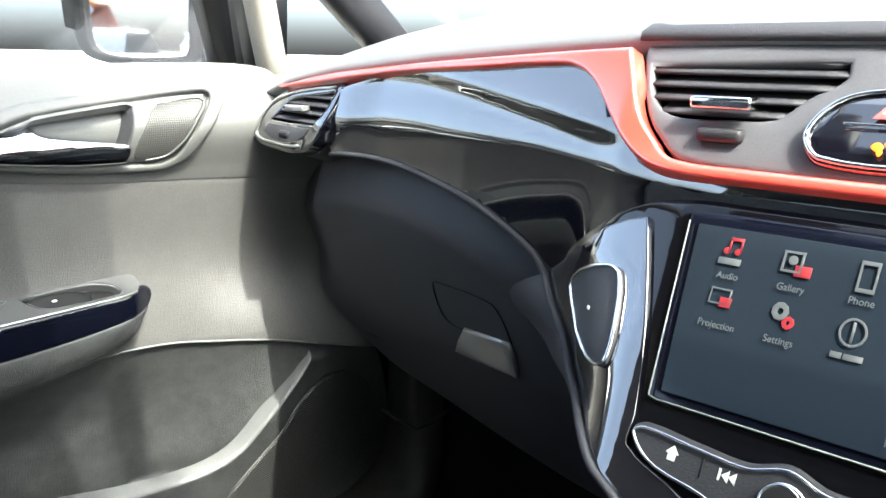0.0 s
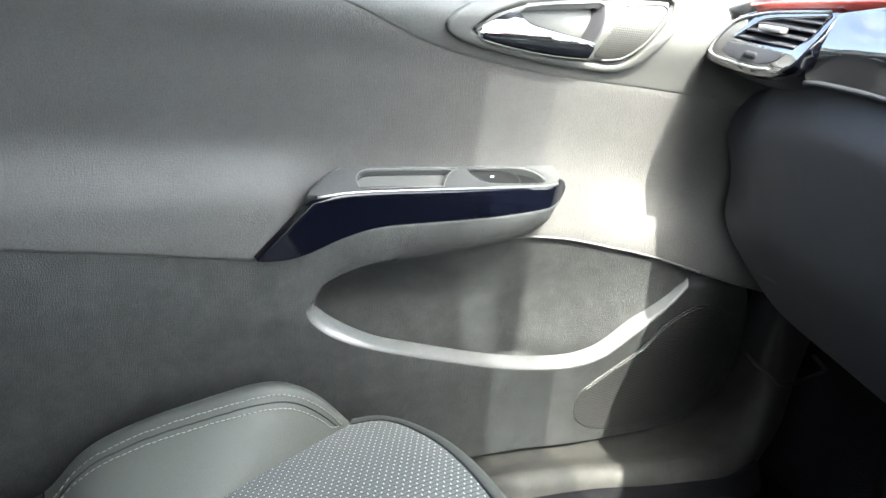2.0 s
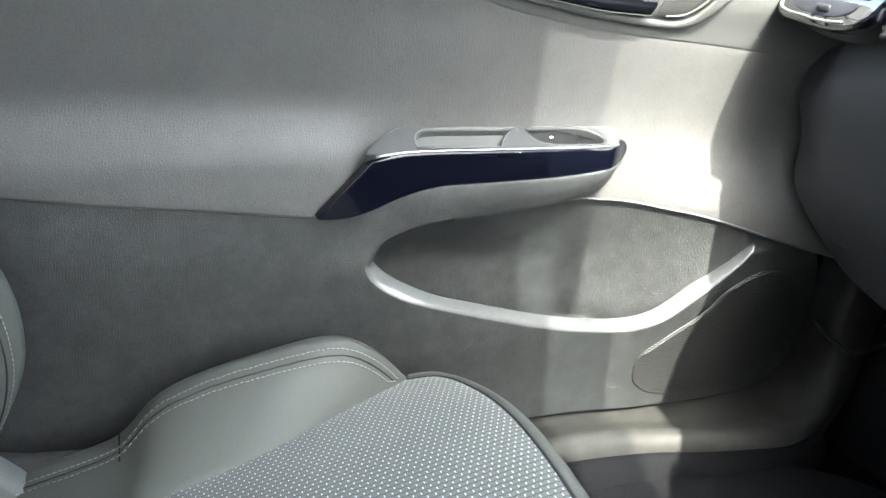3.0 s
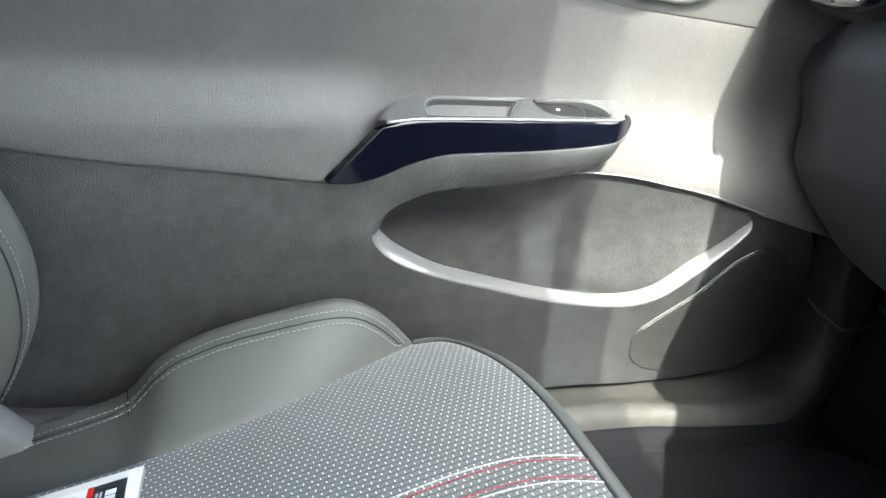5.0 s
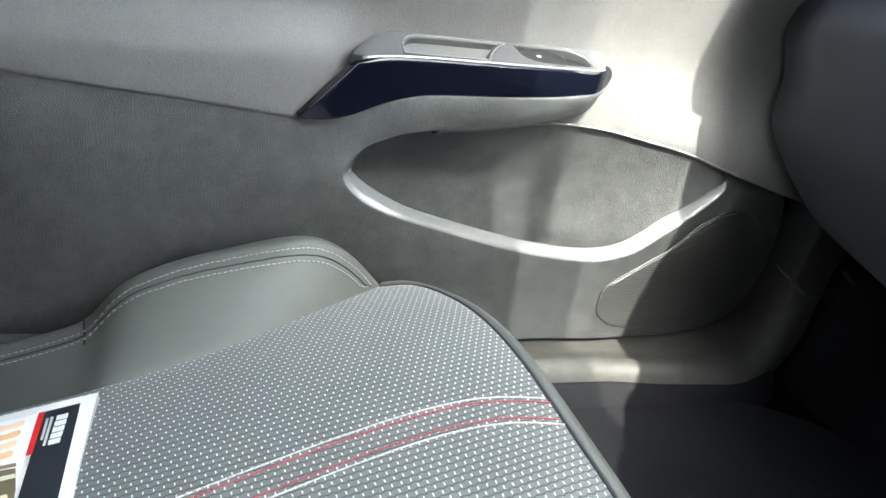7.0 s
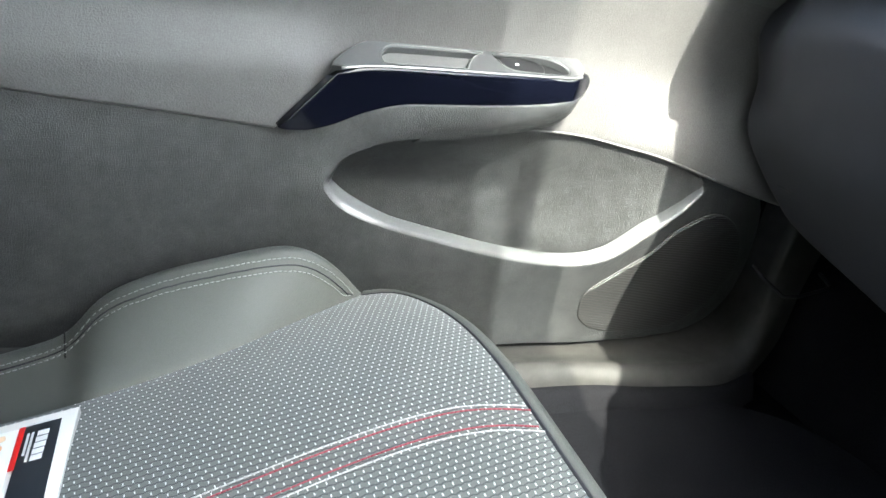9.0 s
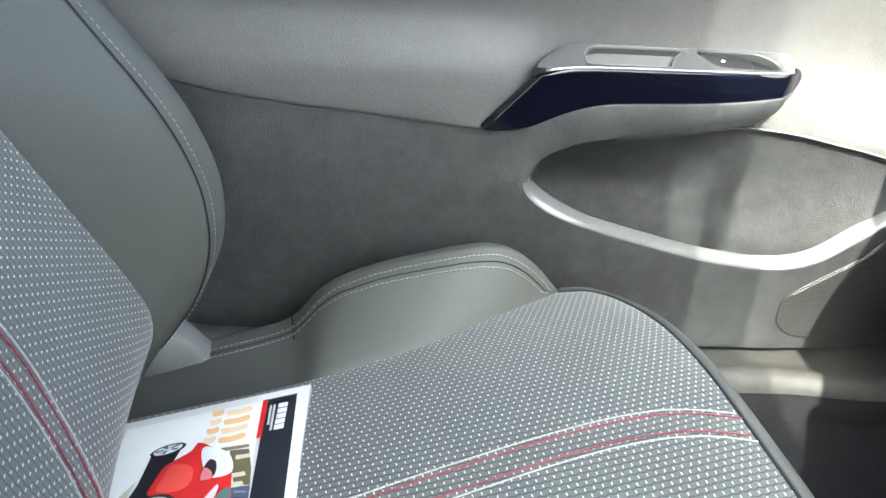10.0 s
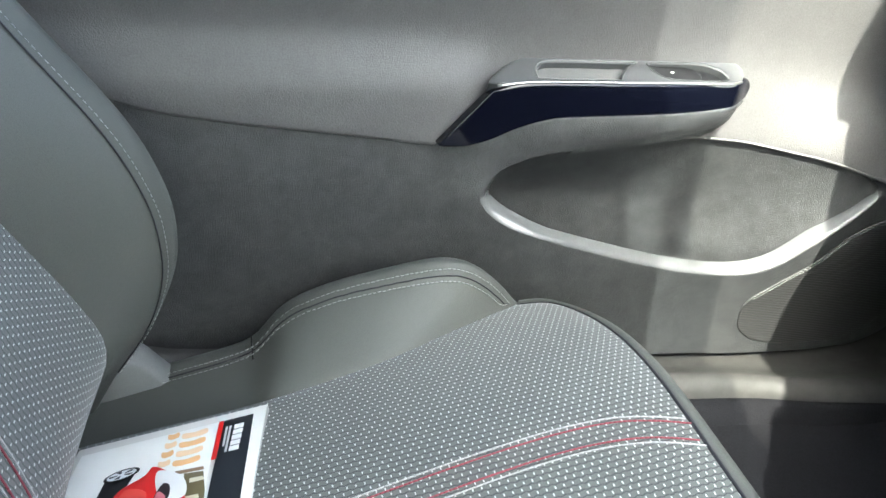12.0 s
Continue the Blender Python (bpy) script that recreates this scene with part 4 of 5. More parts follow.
part("hood", loft([[on_dash(x, z) + Vector((0, a, 0)) for a, z in ((0.02, 1.018), (-0.006, 1.0225), (-0.008, 1.028), (0.004, 1.034), (0.05, 1.05))] for x in (-0.122, -0.115, 0.0, 0.2)]), M_DASH, dash)

pod_loop = spline([(0.000, 0.970), (0.003, 0.981), (0.014, 0.991), (0.031, 0.9955), (0.06, 0.9955), (0.078, 0.981), (0.078, 0.968), (0.062, 0.9595), (0.010, 0.9600)], 6, True)
pod = part("hazard_pod", sheet(pod_loop, lambda x, z: on_dash(x, z) - Vector((0, 0.006, 0)), grid=0.006, r=0.003, depth=0.012, side=1), M_GLOSS, dash, "glossy switch pod with chrome edge")
part("pod_rim", tube([on_dash(p.x, p.y) - Vector((0, 0.008, 0)) for p in pod_loop + pod_loop[:1]], 0.0016), M_CHROME, pod)
part("pod_bar", box((0.05, 0.002, 0.0014), on_dash(0.042, 0.9785) - Vector((0, 0.0095, 0)), 0.0003), M_CHROME, pod)

M_ORANGE = mat("orange_mark", (0.75, 0.2, 0.01), 0.4)
hz = lambda x, z: on_dash(x, z) - Vector((0, 0.0100, 0))
part("hazard_triangle", sheet([Vector((0.030, 0.982)), Vector((0.050, 0.982)), Vector((0.040, 0.9935))], hz, holes=[[Vector((0.0345, 0.9845)), Vector((0.0455, 0.9845)), Vector((0.040, 0.9908))]], grid=0.004, r=0.0002, depth=0.0004), M_RED, pod)
part("hazard_face", sheet([Vector((0.0345, 0.9845)), Vector((0.0455, 0.9845)), Vector((0.040, 0.9908))], hz, grid=0.004, r=0.0001, depth=0.0004), M_PAPER, pod)
for cx, cz, w, h in ((0.036, 0.968, 0.006, 0.0045), (0.041, 0.9695, 0.004, 0.004), (0.0375, 0.9655, 0.003, 0.004)):
    part("warning_mark", sheet(spline([(cx - w / 2, cz), (cx, cz + h / 2), (cx + w / 2, cz), (cx, cz - h / 2)], 3, True), hz, grid=0.003, r=0.0001, depth=0.0004), M_ORANGE, pod)


# oval switch panel, screen, controls
def rect_(cx, cz, w, h):
    return [Vector((cx + a * w / 2, cz + b * h / 2)) for a, b in ((-1, -1), (1, -1), (1, 1), (-1, 1))]


def on_stack(x, z):
    return Vector((x, y_dash(x, z) - 0.0045, z))


CONSOLE = [(-0.1766, 0.8526), (-0.1415, 0.8346), (-0.1156, 0.8177), (-0.0908, 0.8091), (-0.0683, 0.8008), (-0.0529, 0.7938), (-0.0378, 0.787), (-0.020, 0.775), (-0.002, 0.752)]
con = spline(CONSOLE, 6)
cheek = part("stack_cheek", sheet(spline([(-0.1766, 0.8526, 1), (-0.1493, 0.8710), (-0.1157, 0.8997), (-0.0978, 0.9096), (-0.0788, 0.9161, 1)], 6)[:-1] + spline([(-0.0788, 0.9161), (-0.0640, 0.885), (-0.0529, 0.8573), (-0.0442, 0.822), (-0.043, 0.808), (-0.002, 0.790), (-0.002, 0.752)], 5)[:-1] + con[::-1][:-1], on_cheek, grid=0.005, r=0.001, depth=0.006, side=1, rim=0.001), M_GLOSS, dash, "black gloss side of the centre console")
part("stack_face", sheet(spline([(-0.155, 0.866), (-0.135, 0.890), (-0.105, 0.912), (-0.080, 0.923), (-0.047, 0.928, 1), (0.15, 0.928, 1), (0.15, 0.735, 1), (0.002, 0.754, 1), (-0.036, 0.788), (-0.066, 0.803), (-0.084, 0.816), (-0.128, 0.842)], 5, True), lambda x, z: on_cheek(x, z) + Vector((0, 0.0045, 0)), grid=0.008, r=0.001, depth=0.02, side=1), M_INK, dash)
# soft edge of the lower dash where it meets the gloss, and its side running back to the glovebox
seam_top = [on_gloss(q.x, q.y) for q in spline([(-0.476, 0.911), (-0.456, 0.9135)] + low_l[4:][::-1], 4)[:-1]]
rim_pts = [c + Vector((0.0, -0.001, -0.002)) for c in seam_top if c.x < -0.185] + [on_cheek(q.x, q.y) + Vector((-0.003, -0.001, -0.002)) for q in con]
part("soft_rim", tube(rim_pts, 0.0027, 8), M_DASH, dash, "rounded soft edge of the lower dash")
part("console_side", loft([[c.lerp(on_lowdash(c.x - 0.045, max(0.60, c.z - 0.05)), k) + Vector((-0.020 * math.sin(math.pi * k), 0, 0)) for k in (0, 0.08, 0.2, 0.4, 0.6, 0.8, 1)] for c in rim_pts[-len(con):]]), M_GLOVE, dash)
ov = spline([(-0.1320, 0.8618), (-0.1198, 0.8770), (-0.0934, 0.8874), (-0.0825, 0.8845), (-0.0733, 0.8598), (-0.0718, 0.8403), (-0.0782, 0.8346), (-0.0946, 0.8330), (-0.1156, 0.8436)], 6, True)
oval = part("oval_switch", sheet(shrink(ov, 0.0025), lambda x, z: on_cheek(x, z) - Vector((0, 0.003, 0)), grid=0.005, r=0.002, depth=0.004, side=1), M_GLOVE, dash, "dark oval steering-mode button in a chrome ring")
part("button_mark", sheet(rect_(-0.1012, 0.859, 0.0025, 0.002), lambda x, z: on_cheek(x, z) - Vector((0, 0.0052, 0)), grid=0.004, r=0.0001, depth=0.0003, side=1), M_PAPER, oval)
part("chrome_ring", tube([on_cheek(p.x, p.y) - Vector((0, 0.0030, 0)) for p in shrink(ov, 0.0012) + shrink(ov, 0.0012)[:1]], 0.0014), M_CHROME, oval)

screen = thing("infotainment_screen", "dark touchscreen with red and white menu icons, switched on", "screen")


def scr_mat():
    m = bpy.data.materials.new("lcd")
    m.use_nodes = True
    n, l = m.node_tree.nodes, m.node_tree.links
    b = n["Principled BSDF"]
    b.inputs["Base Color"].default_value = (0.01, 0.014, 0.02, 1)
    b.inputs["Roughness"].default_value = 0.22
    b.inputs["Specular IOR Level"].default_value = 0.25
    geo = n.new("ShaderNodeNewGeometry")
    sep = n.new("ShaderNodeSeparateXYZ")
    l.new(geo.outputs["Position"], sep.inputs[0])
    mr = n.new("ShaderNodeMapRange")
    mr.inputs["From Min"].default_value, mr.inputs["From Max"].default_value = 0.835, 0.92
    l.new(sep.outputs["Z"], mr.inputs["Value"])
    mix = n.new("ShaderNodeMix")
    mix.data_type = "RGBA"
    mix.inputs["A"].default_value = (0.030, 0.052, 0.085, 1)
    mix.inputs["B"].default_value = (0.028, 0.032, 0.038, 1)
    l.new(mr.outputs["Result"], mix.inputs["Factor"])
    l.new(mix.outputs["Result"], b.inputs["Emission Color"])
    b.inputs["Emission Strength"].default_value = 0.013
    return m


def glow(name, color, strength):
    m = mat(name, color, 0.4, stain=0.02)
    b = m.node_tree.nodes["Principled BSDF"]
    b.inputs["Emission Color"].default_value = (*color, 1)
    b.inputs["Emission Strength"].default_value = strength
    return m


M_ICON = glow("icon_white", (0.06, 0.066, 0.070), 0.016)
M_ICONR = glow("icon_red", (0.16, 0.010, 0.014), 0.03)
part("bezel", sheet(spline([(-0.0485, 0.925, 1), (-0.0385, 0.8335, 1), (0.1125, 0.8335, 1), (0.1225, 0.925, 1)], 4, True), on_stack, grid=0.01, r=0.0015, depth=0.004, side=1), M_NAVY, screen)
part("display", sheet(spline([(-0.042, 0.9195, 1), (-0.033, 0.838, 1), (0.107, 0.838, 1), (0.116, 0.9195, 1)], 4, True), lambda x, z: on_stack(x, z) - Vector((0, 0.002, 0)), grid=0.01, r=0.0005, depth=0.002, side=1), scr_mat(), screen, "dark blue-grey display")
part("bright_edge", tube([on_stack(x, z) - Vector((0, 0.003, 0)) for x, z in ((-0.0475, 0.921), (-0.0385, 0.8345), (-0.034, 0.8335), (0.115, 0.8335))], 0.0005), M_TRIMG, screen, "thin bright edge")


def on_screen(x, z):
    return on_stack(x, z) - Vector((0, 0.0036, 0))


def icon(name, loop, material, holes=()):
    part(name, sheet(loop, on_screen, holes=holes, grid=0.004, r=0.0001, depth=0.0003, side=1), material, screen)


def disc(cx, cz, r, n=14):
    return [Vector((cx + r * math.cos(k * math.tau / n), cz + r * math.sin(k * math.tau / n))) for k in range(n)]


def rect(cx, cz, w, h):
    return [Vector((cx - w / 2, cz - h / 2)), Vector((cx + w / 2, cz - h / 2)), Vector((cx + w / 2, cz + h / 2)), Vector((cx - w / 2, cz + h / 2))]


def words(text, at, size, material, parent, surface):
    cu = bpy.data.curves.new("writing", "FONT")
    cu.body, cu.size, cu.align_x, cu.extrude = text, size, "CENTER", 0.00008
    tmp = new("writing", cu)
    bpy.context.view_layer.update()
    me = bpy.data.meshes.new_from_object(tmp.evaluated_get(bpy.context.evaluated_depsgraph_get()))
    bpy.data.objects.remove(tmp)
    for v in me.vertices:
        d = v.co.z
        v.co = surface(at[0] + v.co.x, at[1] + v.co.y) - Vector((0, 0.0002 + d, 0))
    me.materials.append(material)
    ob = new("writing", me)
    ob.parent = parent
    return ob


icon("icon", rect(-0.019, 0.904, 0.012, 0.003), M_ICON)
for dx in (-0.003, 0.003):
    icon("icon", disc(-0.019 + dx, 0.909, 0.0016), M_ICONR)
    icon("icon", rect(-0.0178 + dx, 0.912, 0.0008, 0.007), M_ICONR)
icon("icon", rect(-0.0178, 0.915, 0.007, 0.0014), M_ICONR)
icon("icon", rect(0.0125, 0.909, 0.010, 0.010), M_ICON, [rect(0.0125, 0.909, 0.008, 0.008)])
icon("icon", disc(0.0125, 0.9098, 0.0022), M_ICON)
icon("icon", rect(0.0185, 0.9052, 0.008, 0.005), M_ICONR)
icon("icon", rect(0.048, 0.908, 0.0085, 0.014), M_ICON, [rect(0.048, 0.908, 0.0066, 0.0105)])
icon("icon", rect(-0.018, 0.887, 0.011, 0.0075), M_ICON, [rect(-0.018, 0.887, 0.0098, 0.0063)])
icon("icon", rect(-0.0145, 0.8845, 0.006, 0.0045), M_ICONR)
icon("icon", disc(0.0135, 0.886, 0.0042, 9), M_ICON, [disc(0.0135, 0.886, 0.0016)])
icon("icon", disc(0.0185, 0.8815, 0.0030, 8), M_ICONR, [disc(0.0185, 0.8815, 0.001)])
icon("icon", disc(0.048, 0.8835, 0.0062, 20), M_ICON, [disc(0.048, 0.8835, 0.0053, 20)])
icon("icon", rect(0.048, 0.8835, 0.001, 0.009), M_ICON)
for text, x, z in (("Audio", -0.0175, 0.8955), ("Gallery", 0.015, 0.8955), ("Phone", 0.048, 0.8955), ("Projection", -0.0155, 0.872), ("Settings", 0.0165, 0.8715)):
    words(text, (x, z), 0.0047, M_ICON, screen, on_screen)
for dx, w in ((-0.0048, 0.005), (0.0028, 0.0085)):
    icon("icon", rect(0.048 + dx, 0.8730, w, 0.0024), M_ICON)
words("1", (0.0725, 0.8425), 0.006, M_ICON, screen, on_screen)

ctl = spline([(-0.0395, 0.8175), (-0.034, 0.8205), (-0.006, 0.8190), (0.020, 0.8180), (0.038, 0.8225), (0.056, 0.8180), (0.082, 0.8190), (0.110, 0.8205), (0.1155, 0.8175), (0.109, 0.8105), (0.098, 0.8055), (0.073, 0.8015), (0.038, 0.792), (0.003, 0.8015), (-0.022, 0.8055), (-0.033, 0.8105)], 6, True)
controls = part("control_panel", sheet(ctl, lambda x, z: on_stack(x, z) - Vector((0, 0.002, 0)), grid=0.006, r=0.002, depth=0.006, side=1), M_DARK, dash, "dark button strip with chrome edge")
part("chrome_edge", tube([on_stack(p.x, p.y) - Vector((0, 0.0042, 0)) for p in ctl + ctl[:1]], 0.0009), M_CHROME, controls)
for x in (-0.001, 0.075):
    part("button_gap", box((0.0006, 0.001, 0.012), on_stack(x, 0.812) - Vector((0, 0.0022, 0)), 0, pose(0, 0, 0, -33)), M_BLACK, controls)
for loop in (rect(-0.017, 0.8115, 0.004, 0.003), [Vector((-0.0205, 0.813)), Vector((-0.0135, 0.813)), Vector((-0.017, 0.8165))], rect(0.008, 0.8115, 0.001, 0.005), [Vector((0.009, 0.8115)), Vector((0.0125, 0.809)), Vector((0.0125, 0.814))], [Vector((0.0125, 0.8115)), Vector((0.016, 0.809)), Vector((0.016, 0.814))]):
    part("button_symbol", sheet(loop, lambda x, z: on_stack(x, z) - Vector((0, 0.0026, 0)), grid=0.004, r=0.0001, depth=0.0003, side=1), M_THREAD, controls)
kc = on_stack(0.039, 0.8065)
kn = Vector((0, -0.838, 0.545))


def turned(prof, centre, axis, seg=28):
    """A turned body: prof is rows of radius and height along the axis."""
    q = axis.to_track_quat("Z", "Y").to_matrix()
    return loft([[centre + q @ Vector((r * math.cos(a), r * math.sin(a), h)) for a in [k * math.tau / seg for k in range(seg)]] for r, h in prof], True, True)


knob = part("volume_knob", turned([(0.0108, 0), (0.0108, 0.003), (0.0096, 0.0035), (0.0096, 0.009), (0.009, 0.0102), (0.007, 0.0104)], kc, kn), M_SWITCH, controls, "round knob with chrome collar")
part("knob_collar", turned([(0.0113, 0.001), (0.0117, 0.0025), (0.011, 0.0042), (0.0096, 0.0045)], kc, kn), M_CHROME, knob)
part("knob_top", loft([[kc + kn.to_track_quat('Z', 'Y').to_matrix() @ Vector((r * math.cos(a), r * math.sin(a), h)) for a in [k * math.tau / 28 for k in range(28)]] for r, h in ((0.0094, 0.0092), (0.0099, 0.0100), (0.0092, 0.0109), (0.0084, 0.0106), (0.0084, 0.0098))], True), M_CHROME, knob)


# ---- the passenger seat ----
XC = -0.31


def z_seat(x, y):
    return 0.584 + 0.19 * (y - 0.464) - 0.8 * (x - XC) ** 2 - 2.2 * max(0, y - 0.44) ** 2


def on_seat(x, y):
    return Vector((x, y, z_seat(x, y)))


seat = thing("car_seat", "dark grey front passenger seat with woven centre and red stripes", "car seat")
INL = [(-0.472, 0.0), (-0.473, 0.06), (-0.476, 0.162), (-0.500, 0.269), (-0.539, 0.352), (-0.577, 0.431)]
PIPE = [(-0.577, 0.431), (-0.558, 0.459), (-0.500, 0.472), (-0.441, 0.475), (-0.368, 0.471), (-0.319, 0.467), (-0.272, 0.465), (-0.215, 0.466), (-0.15, 0.47), (-0.10, 0.469), (-0.062, 0.459), (-0.043, 0.431)]
ins_loop = spline([(*p, 1) if k in (0, 5) else p for k, p in enumerate(INL)], 6) + spline(PIPE, 6)[1:-1] + spline([(2 * XC - x, y) for x, y in INL[::-1]], 6)
cushion = part("cushion", sheet(ins_loop, on_seat, grid=0.012, r=0.002, depth=0.02, uv=True), M_FABRIC, seat, "woven grey centre panel with pale flecks")
pipe_line = spline(PIPE, 6)
part("piping", tube([on_seat(*p) + Vector((0, 0.001, -0.0005)) for p in pipe_line], 0.0018), M_DARK, cushion)
rows = []
for i, p in enumerate(pipe_line):
    t = (pipe_line[min(i + 1, len(pipe_line) - 1)] - pipe_line[max(i - 1, 0)]).normalized()
    o = Vector((-t.y, t.x, 0))
    c = on_seat(*p)
    rows.append([c + o * a + Vector((0, 0, b)) for a, b in ((0.0, -0.004), (0.004, 0.0), (0.009, 0.0), (0.015, -0.003), (0.021, -0.012), (0.025, -0.030), (0.026, -0.06), (0.022, -0.10), (0.004, -0.17), (-0.03, -0.20))])
part("front_border", loft(rows), M_VINYL, seat, "plain dark vinyl front edge")
RIDGE = [(-0.06, 0.438), (0.004, 0.449), (0.073, 0.467), (0.120, 0.479), (0.150, 0.490), (0.163, 0.504), (0.175, 0.521), (0.195, 0.537), (0.235, 0.553), (0.280, 0.564), (0.337, 0.575), (0.365, 0.574), (0.39, 0.562), (0.412, 0.543), (0.431, 0.521)]
ridge_s = spline(RIDGE, 4)
inl_s = spline(INL, 8)


def ridge_z(y):
    return lerp_line([tuple(p) for p in ridge_s], y)


def inl_x(y):
    return lerp_line([(p.y, p.x) for p in inl_s], y)


def on_bolster(q, y):
    """q runs from 0 at the insert's edge over the ridge at 0.1 to the outer side."""
    xi = inl_x(y)
    zi, zr = z_seat(xi, y) + 0.0015, ridge_z(y)
    xr = -0.583 - 0.006 * S((0.43 - y) / 0.1)
    zi = min(zi, zr + 0.004)
    pts = [(0, xi, zi - 0.004), (0.006, xi - 0.003, zi), (0.05, xi + (xr - xi) * 0.55, zi + (zr - zi) * 0.62), (0.085, xi + (xr - xi) * 0.88, zi + (zr - zi) * 0.96), (0.1, xr, zr), (0.112, xr - 0.014, zr - 0.004), (0.13, xr - 0.028, zr - 0.022), (0.16, xr - 0.035, zr - 0.06), (0.3, xr - 0.03, 0.36)]
    return Vector((lerp_line([(a, b) for a, b, _ in pts], q), y, lerp_line([(a, c) for a, _, c in pts], q)))


qs = [0, 0.003, 0.006, 0.02, 0.035, 0.05, 0.062, 0.075, 0.085, 0.093, 0.1, 0.106, 0.112, 0.12, 0.13, 0.145, 0.16, 0.2, 0.3]
ys = [-0.06 + (0.4315 + 0.06) * k / 70 for k in range(71)]


def bolster(flip):
    bm = loft([[on_bolster(q, y) for q in qs] for y in ys])
    for _ in range(2):
        bmesh.ops.smooth_vert(bm, verts=[v for v in bm.verts if not v.is_boundary], factor=0.5, use_axis_x=True, use_axis_y=False, use_axis_z=True)
    if flip:
        for v in bm.verts:
            v.co.x = 2 * XC - v.co.x
        bmesh.ops.reverse_faces(bm, faces=bm.faces)
    return bm


bols = part("side_bolster", bolster(False), M_VINYL, seat, "raised smooth dark grey side bolster")
part("side_bolster", bolster(True), M_VINYL, seat, "raised smooth dark grey side bolster")


def down_from_ridge(y, way):
    """Where on the bolster a point lies that is way metres inward of its ridge."""
    q, last, gone = 0.1, on_bolster(0.1, y), 0.0
    while gone < way and q > 0.01:
        q -= 0.001
        now = on_bolster(q, y)
        gone += (now - last).length
        last = now
    return q


def stitch_b(way):
    line = [Vector((down_from_ridge(y, way), y)) for y in [0.02 + 0.40 * k / 60 for k in range(61)]]
    return stitches(line, lambda a, y: on_bolster(a, y) + Vector((0.0006, 0, 0.0014)), 0.0050, 0.0024, 0.00050, 0.0006, side=-1)


part("stitching", stitch_b(0.013), M_SEWN, bols, "pale grey double stitching")
part("stitching", stitch_b(0.026), M_SEWN, bols)
part("crease", tube([on_bolster(down_from_ridge(y, 0.019), y) + Vector((0.0003, 0, 0.0006)) for y in [0.02 + 0.40 * k / 60 for k in range(61)]], 0.0008), M_DASH, bols, "dark sewn crease")
part("seam", tube([on_bolster(q, 0.150) + Vector((0.0004, 0, 0.0010)) for q in (0.066, 0.075, 0.085, 0.093, 0.1, 0.106, 0.112)], 0.0008), M_BLACK, bols, "short cross seam")


def stripe(off, material, thing_part, surface, base, side=1):
    line = spline([(x + off, y) for x, y in base], 8)
    if material is M_THREAD:
        bm = stitches(line, surface, 0.0056, 0.0036, 0.0008, 0.0004, side=side)
    else:
        bm = stitches(line, surface, 0.0036, 0.0015, 0.0009, 0.0005, side=side)
    part("stripe", bm, material, thing_part)


ST1 = [(-0.316, 0.03), (-0.318, 0.152), (-0.328, 0.234), (-0.337, 0.321), (-0.339, 0.378), (-0.334, 0.420), (-0.316, 0.466)]
ST2 = [(-0.288, 0.03), (-0.290, 0.150), (-0.298, 0.229), (-0.307, 0.311), (-0.310, 0.375), (-0.304, 0.423), (-0.288, 0.464)]
for off, m, ln in ((0.004, M_THREAD, ST1), (0.009, M_THREADR, ST1), (-0.001, M_THREADR, ST2), (0.004, M_THREAD, ST2)):
    stripe(off, m, cushion, on_seat, ln)
part("seat_base", box((0.46, 0.46, 0.14), (XC, 0.20, 0.33), 0.02), M_DARK, seat)
for x in (XC - 0.19, XC + 0.19):
    part("seat_rail", box((0.03, 0.52, 0.05), (x, 0.20, 0.245), 0.004), M_DARK, seat)


# backrest
def y_back(x, z):
    return 0.028 - 0.36 * (z - 0.55) + 0.3 * (x - XC) ** 2 - 7 * max(0, 0.585 - z) ** 2


def on_back(x, z):
    return Vector((x, y_back(x, z), z))


BEDGE = [(0.45, -0.498), (0.543, -0.497), (0.612, -0.486), (0.69, -0.460), (0.771, -0.434), (0.90, -0.412), (1.0, -0.40), (1.06, -0.39)]
back_loop = spline([(x, z) for z, x in BEDGE[::-1]], 5) + spline([(2 * XC - x, z) for z, x in BEDGE], 5)
back = part("backrest", sheet(back_loop, on_back, grid=0.014, r=0.002, depth=0.02, uv=True, side=-1), M_FABRIC, seat, "woven grey backrest centre")
BR = [(0.44, 0.0), (0.492, 0.028), (0.546, 0.064), (0.591, 0.084), (0.622, 0.090), (0.665, 0.088), (0.710, 0.073), (0.749, 0.051), (0.80, 0.013), (0.90, -0.06), (1.0, -0.13), (1.06, -0.19)]


def on_wing(q, z):
    xi = lerp_line([(p.x, p.y) for p in BES], z)
    yi, yr = y_back(xi, z), lerp_line([tuple(p) for p in BRS], z)
    xr = -0.555
    pts = [(0, xi, yi - 0.004), (0.006, xi - 0.003, yi + 0.001), (0.045, xi + (xr - xi) * 0.5, yi + (yr - yi) * 0.55), (0.08, xi + (xr - xi) * 0.85, yi + (yr - yi) * 0.93), (0.1, xr, yr), (0.115, xr - 0.016, yr - 0.006), (0.14, xr - 0.034, yr - 0.028), (0.18, xr - 0.042, yr - 0.07), (0.3, xr - 0.03, yr - 0.17)]
    return Vector((lerp_line([(a, b) for a, b, _ in pts], q), lerp_line([(a, c) for a, _, c in pts], q), z))


BRS = spline(BR, 5)
BES = spline(BEDGE, 5)
zs_ = [0.45 + 0.61 * k / 60 for k in range(61)]


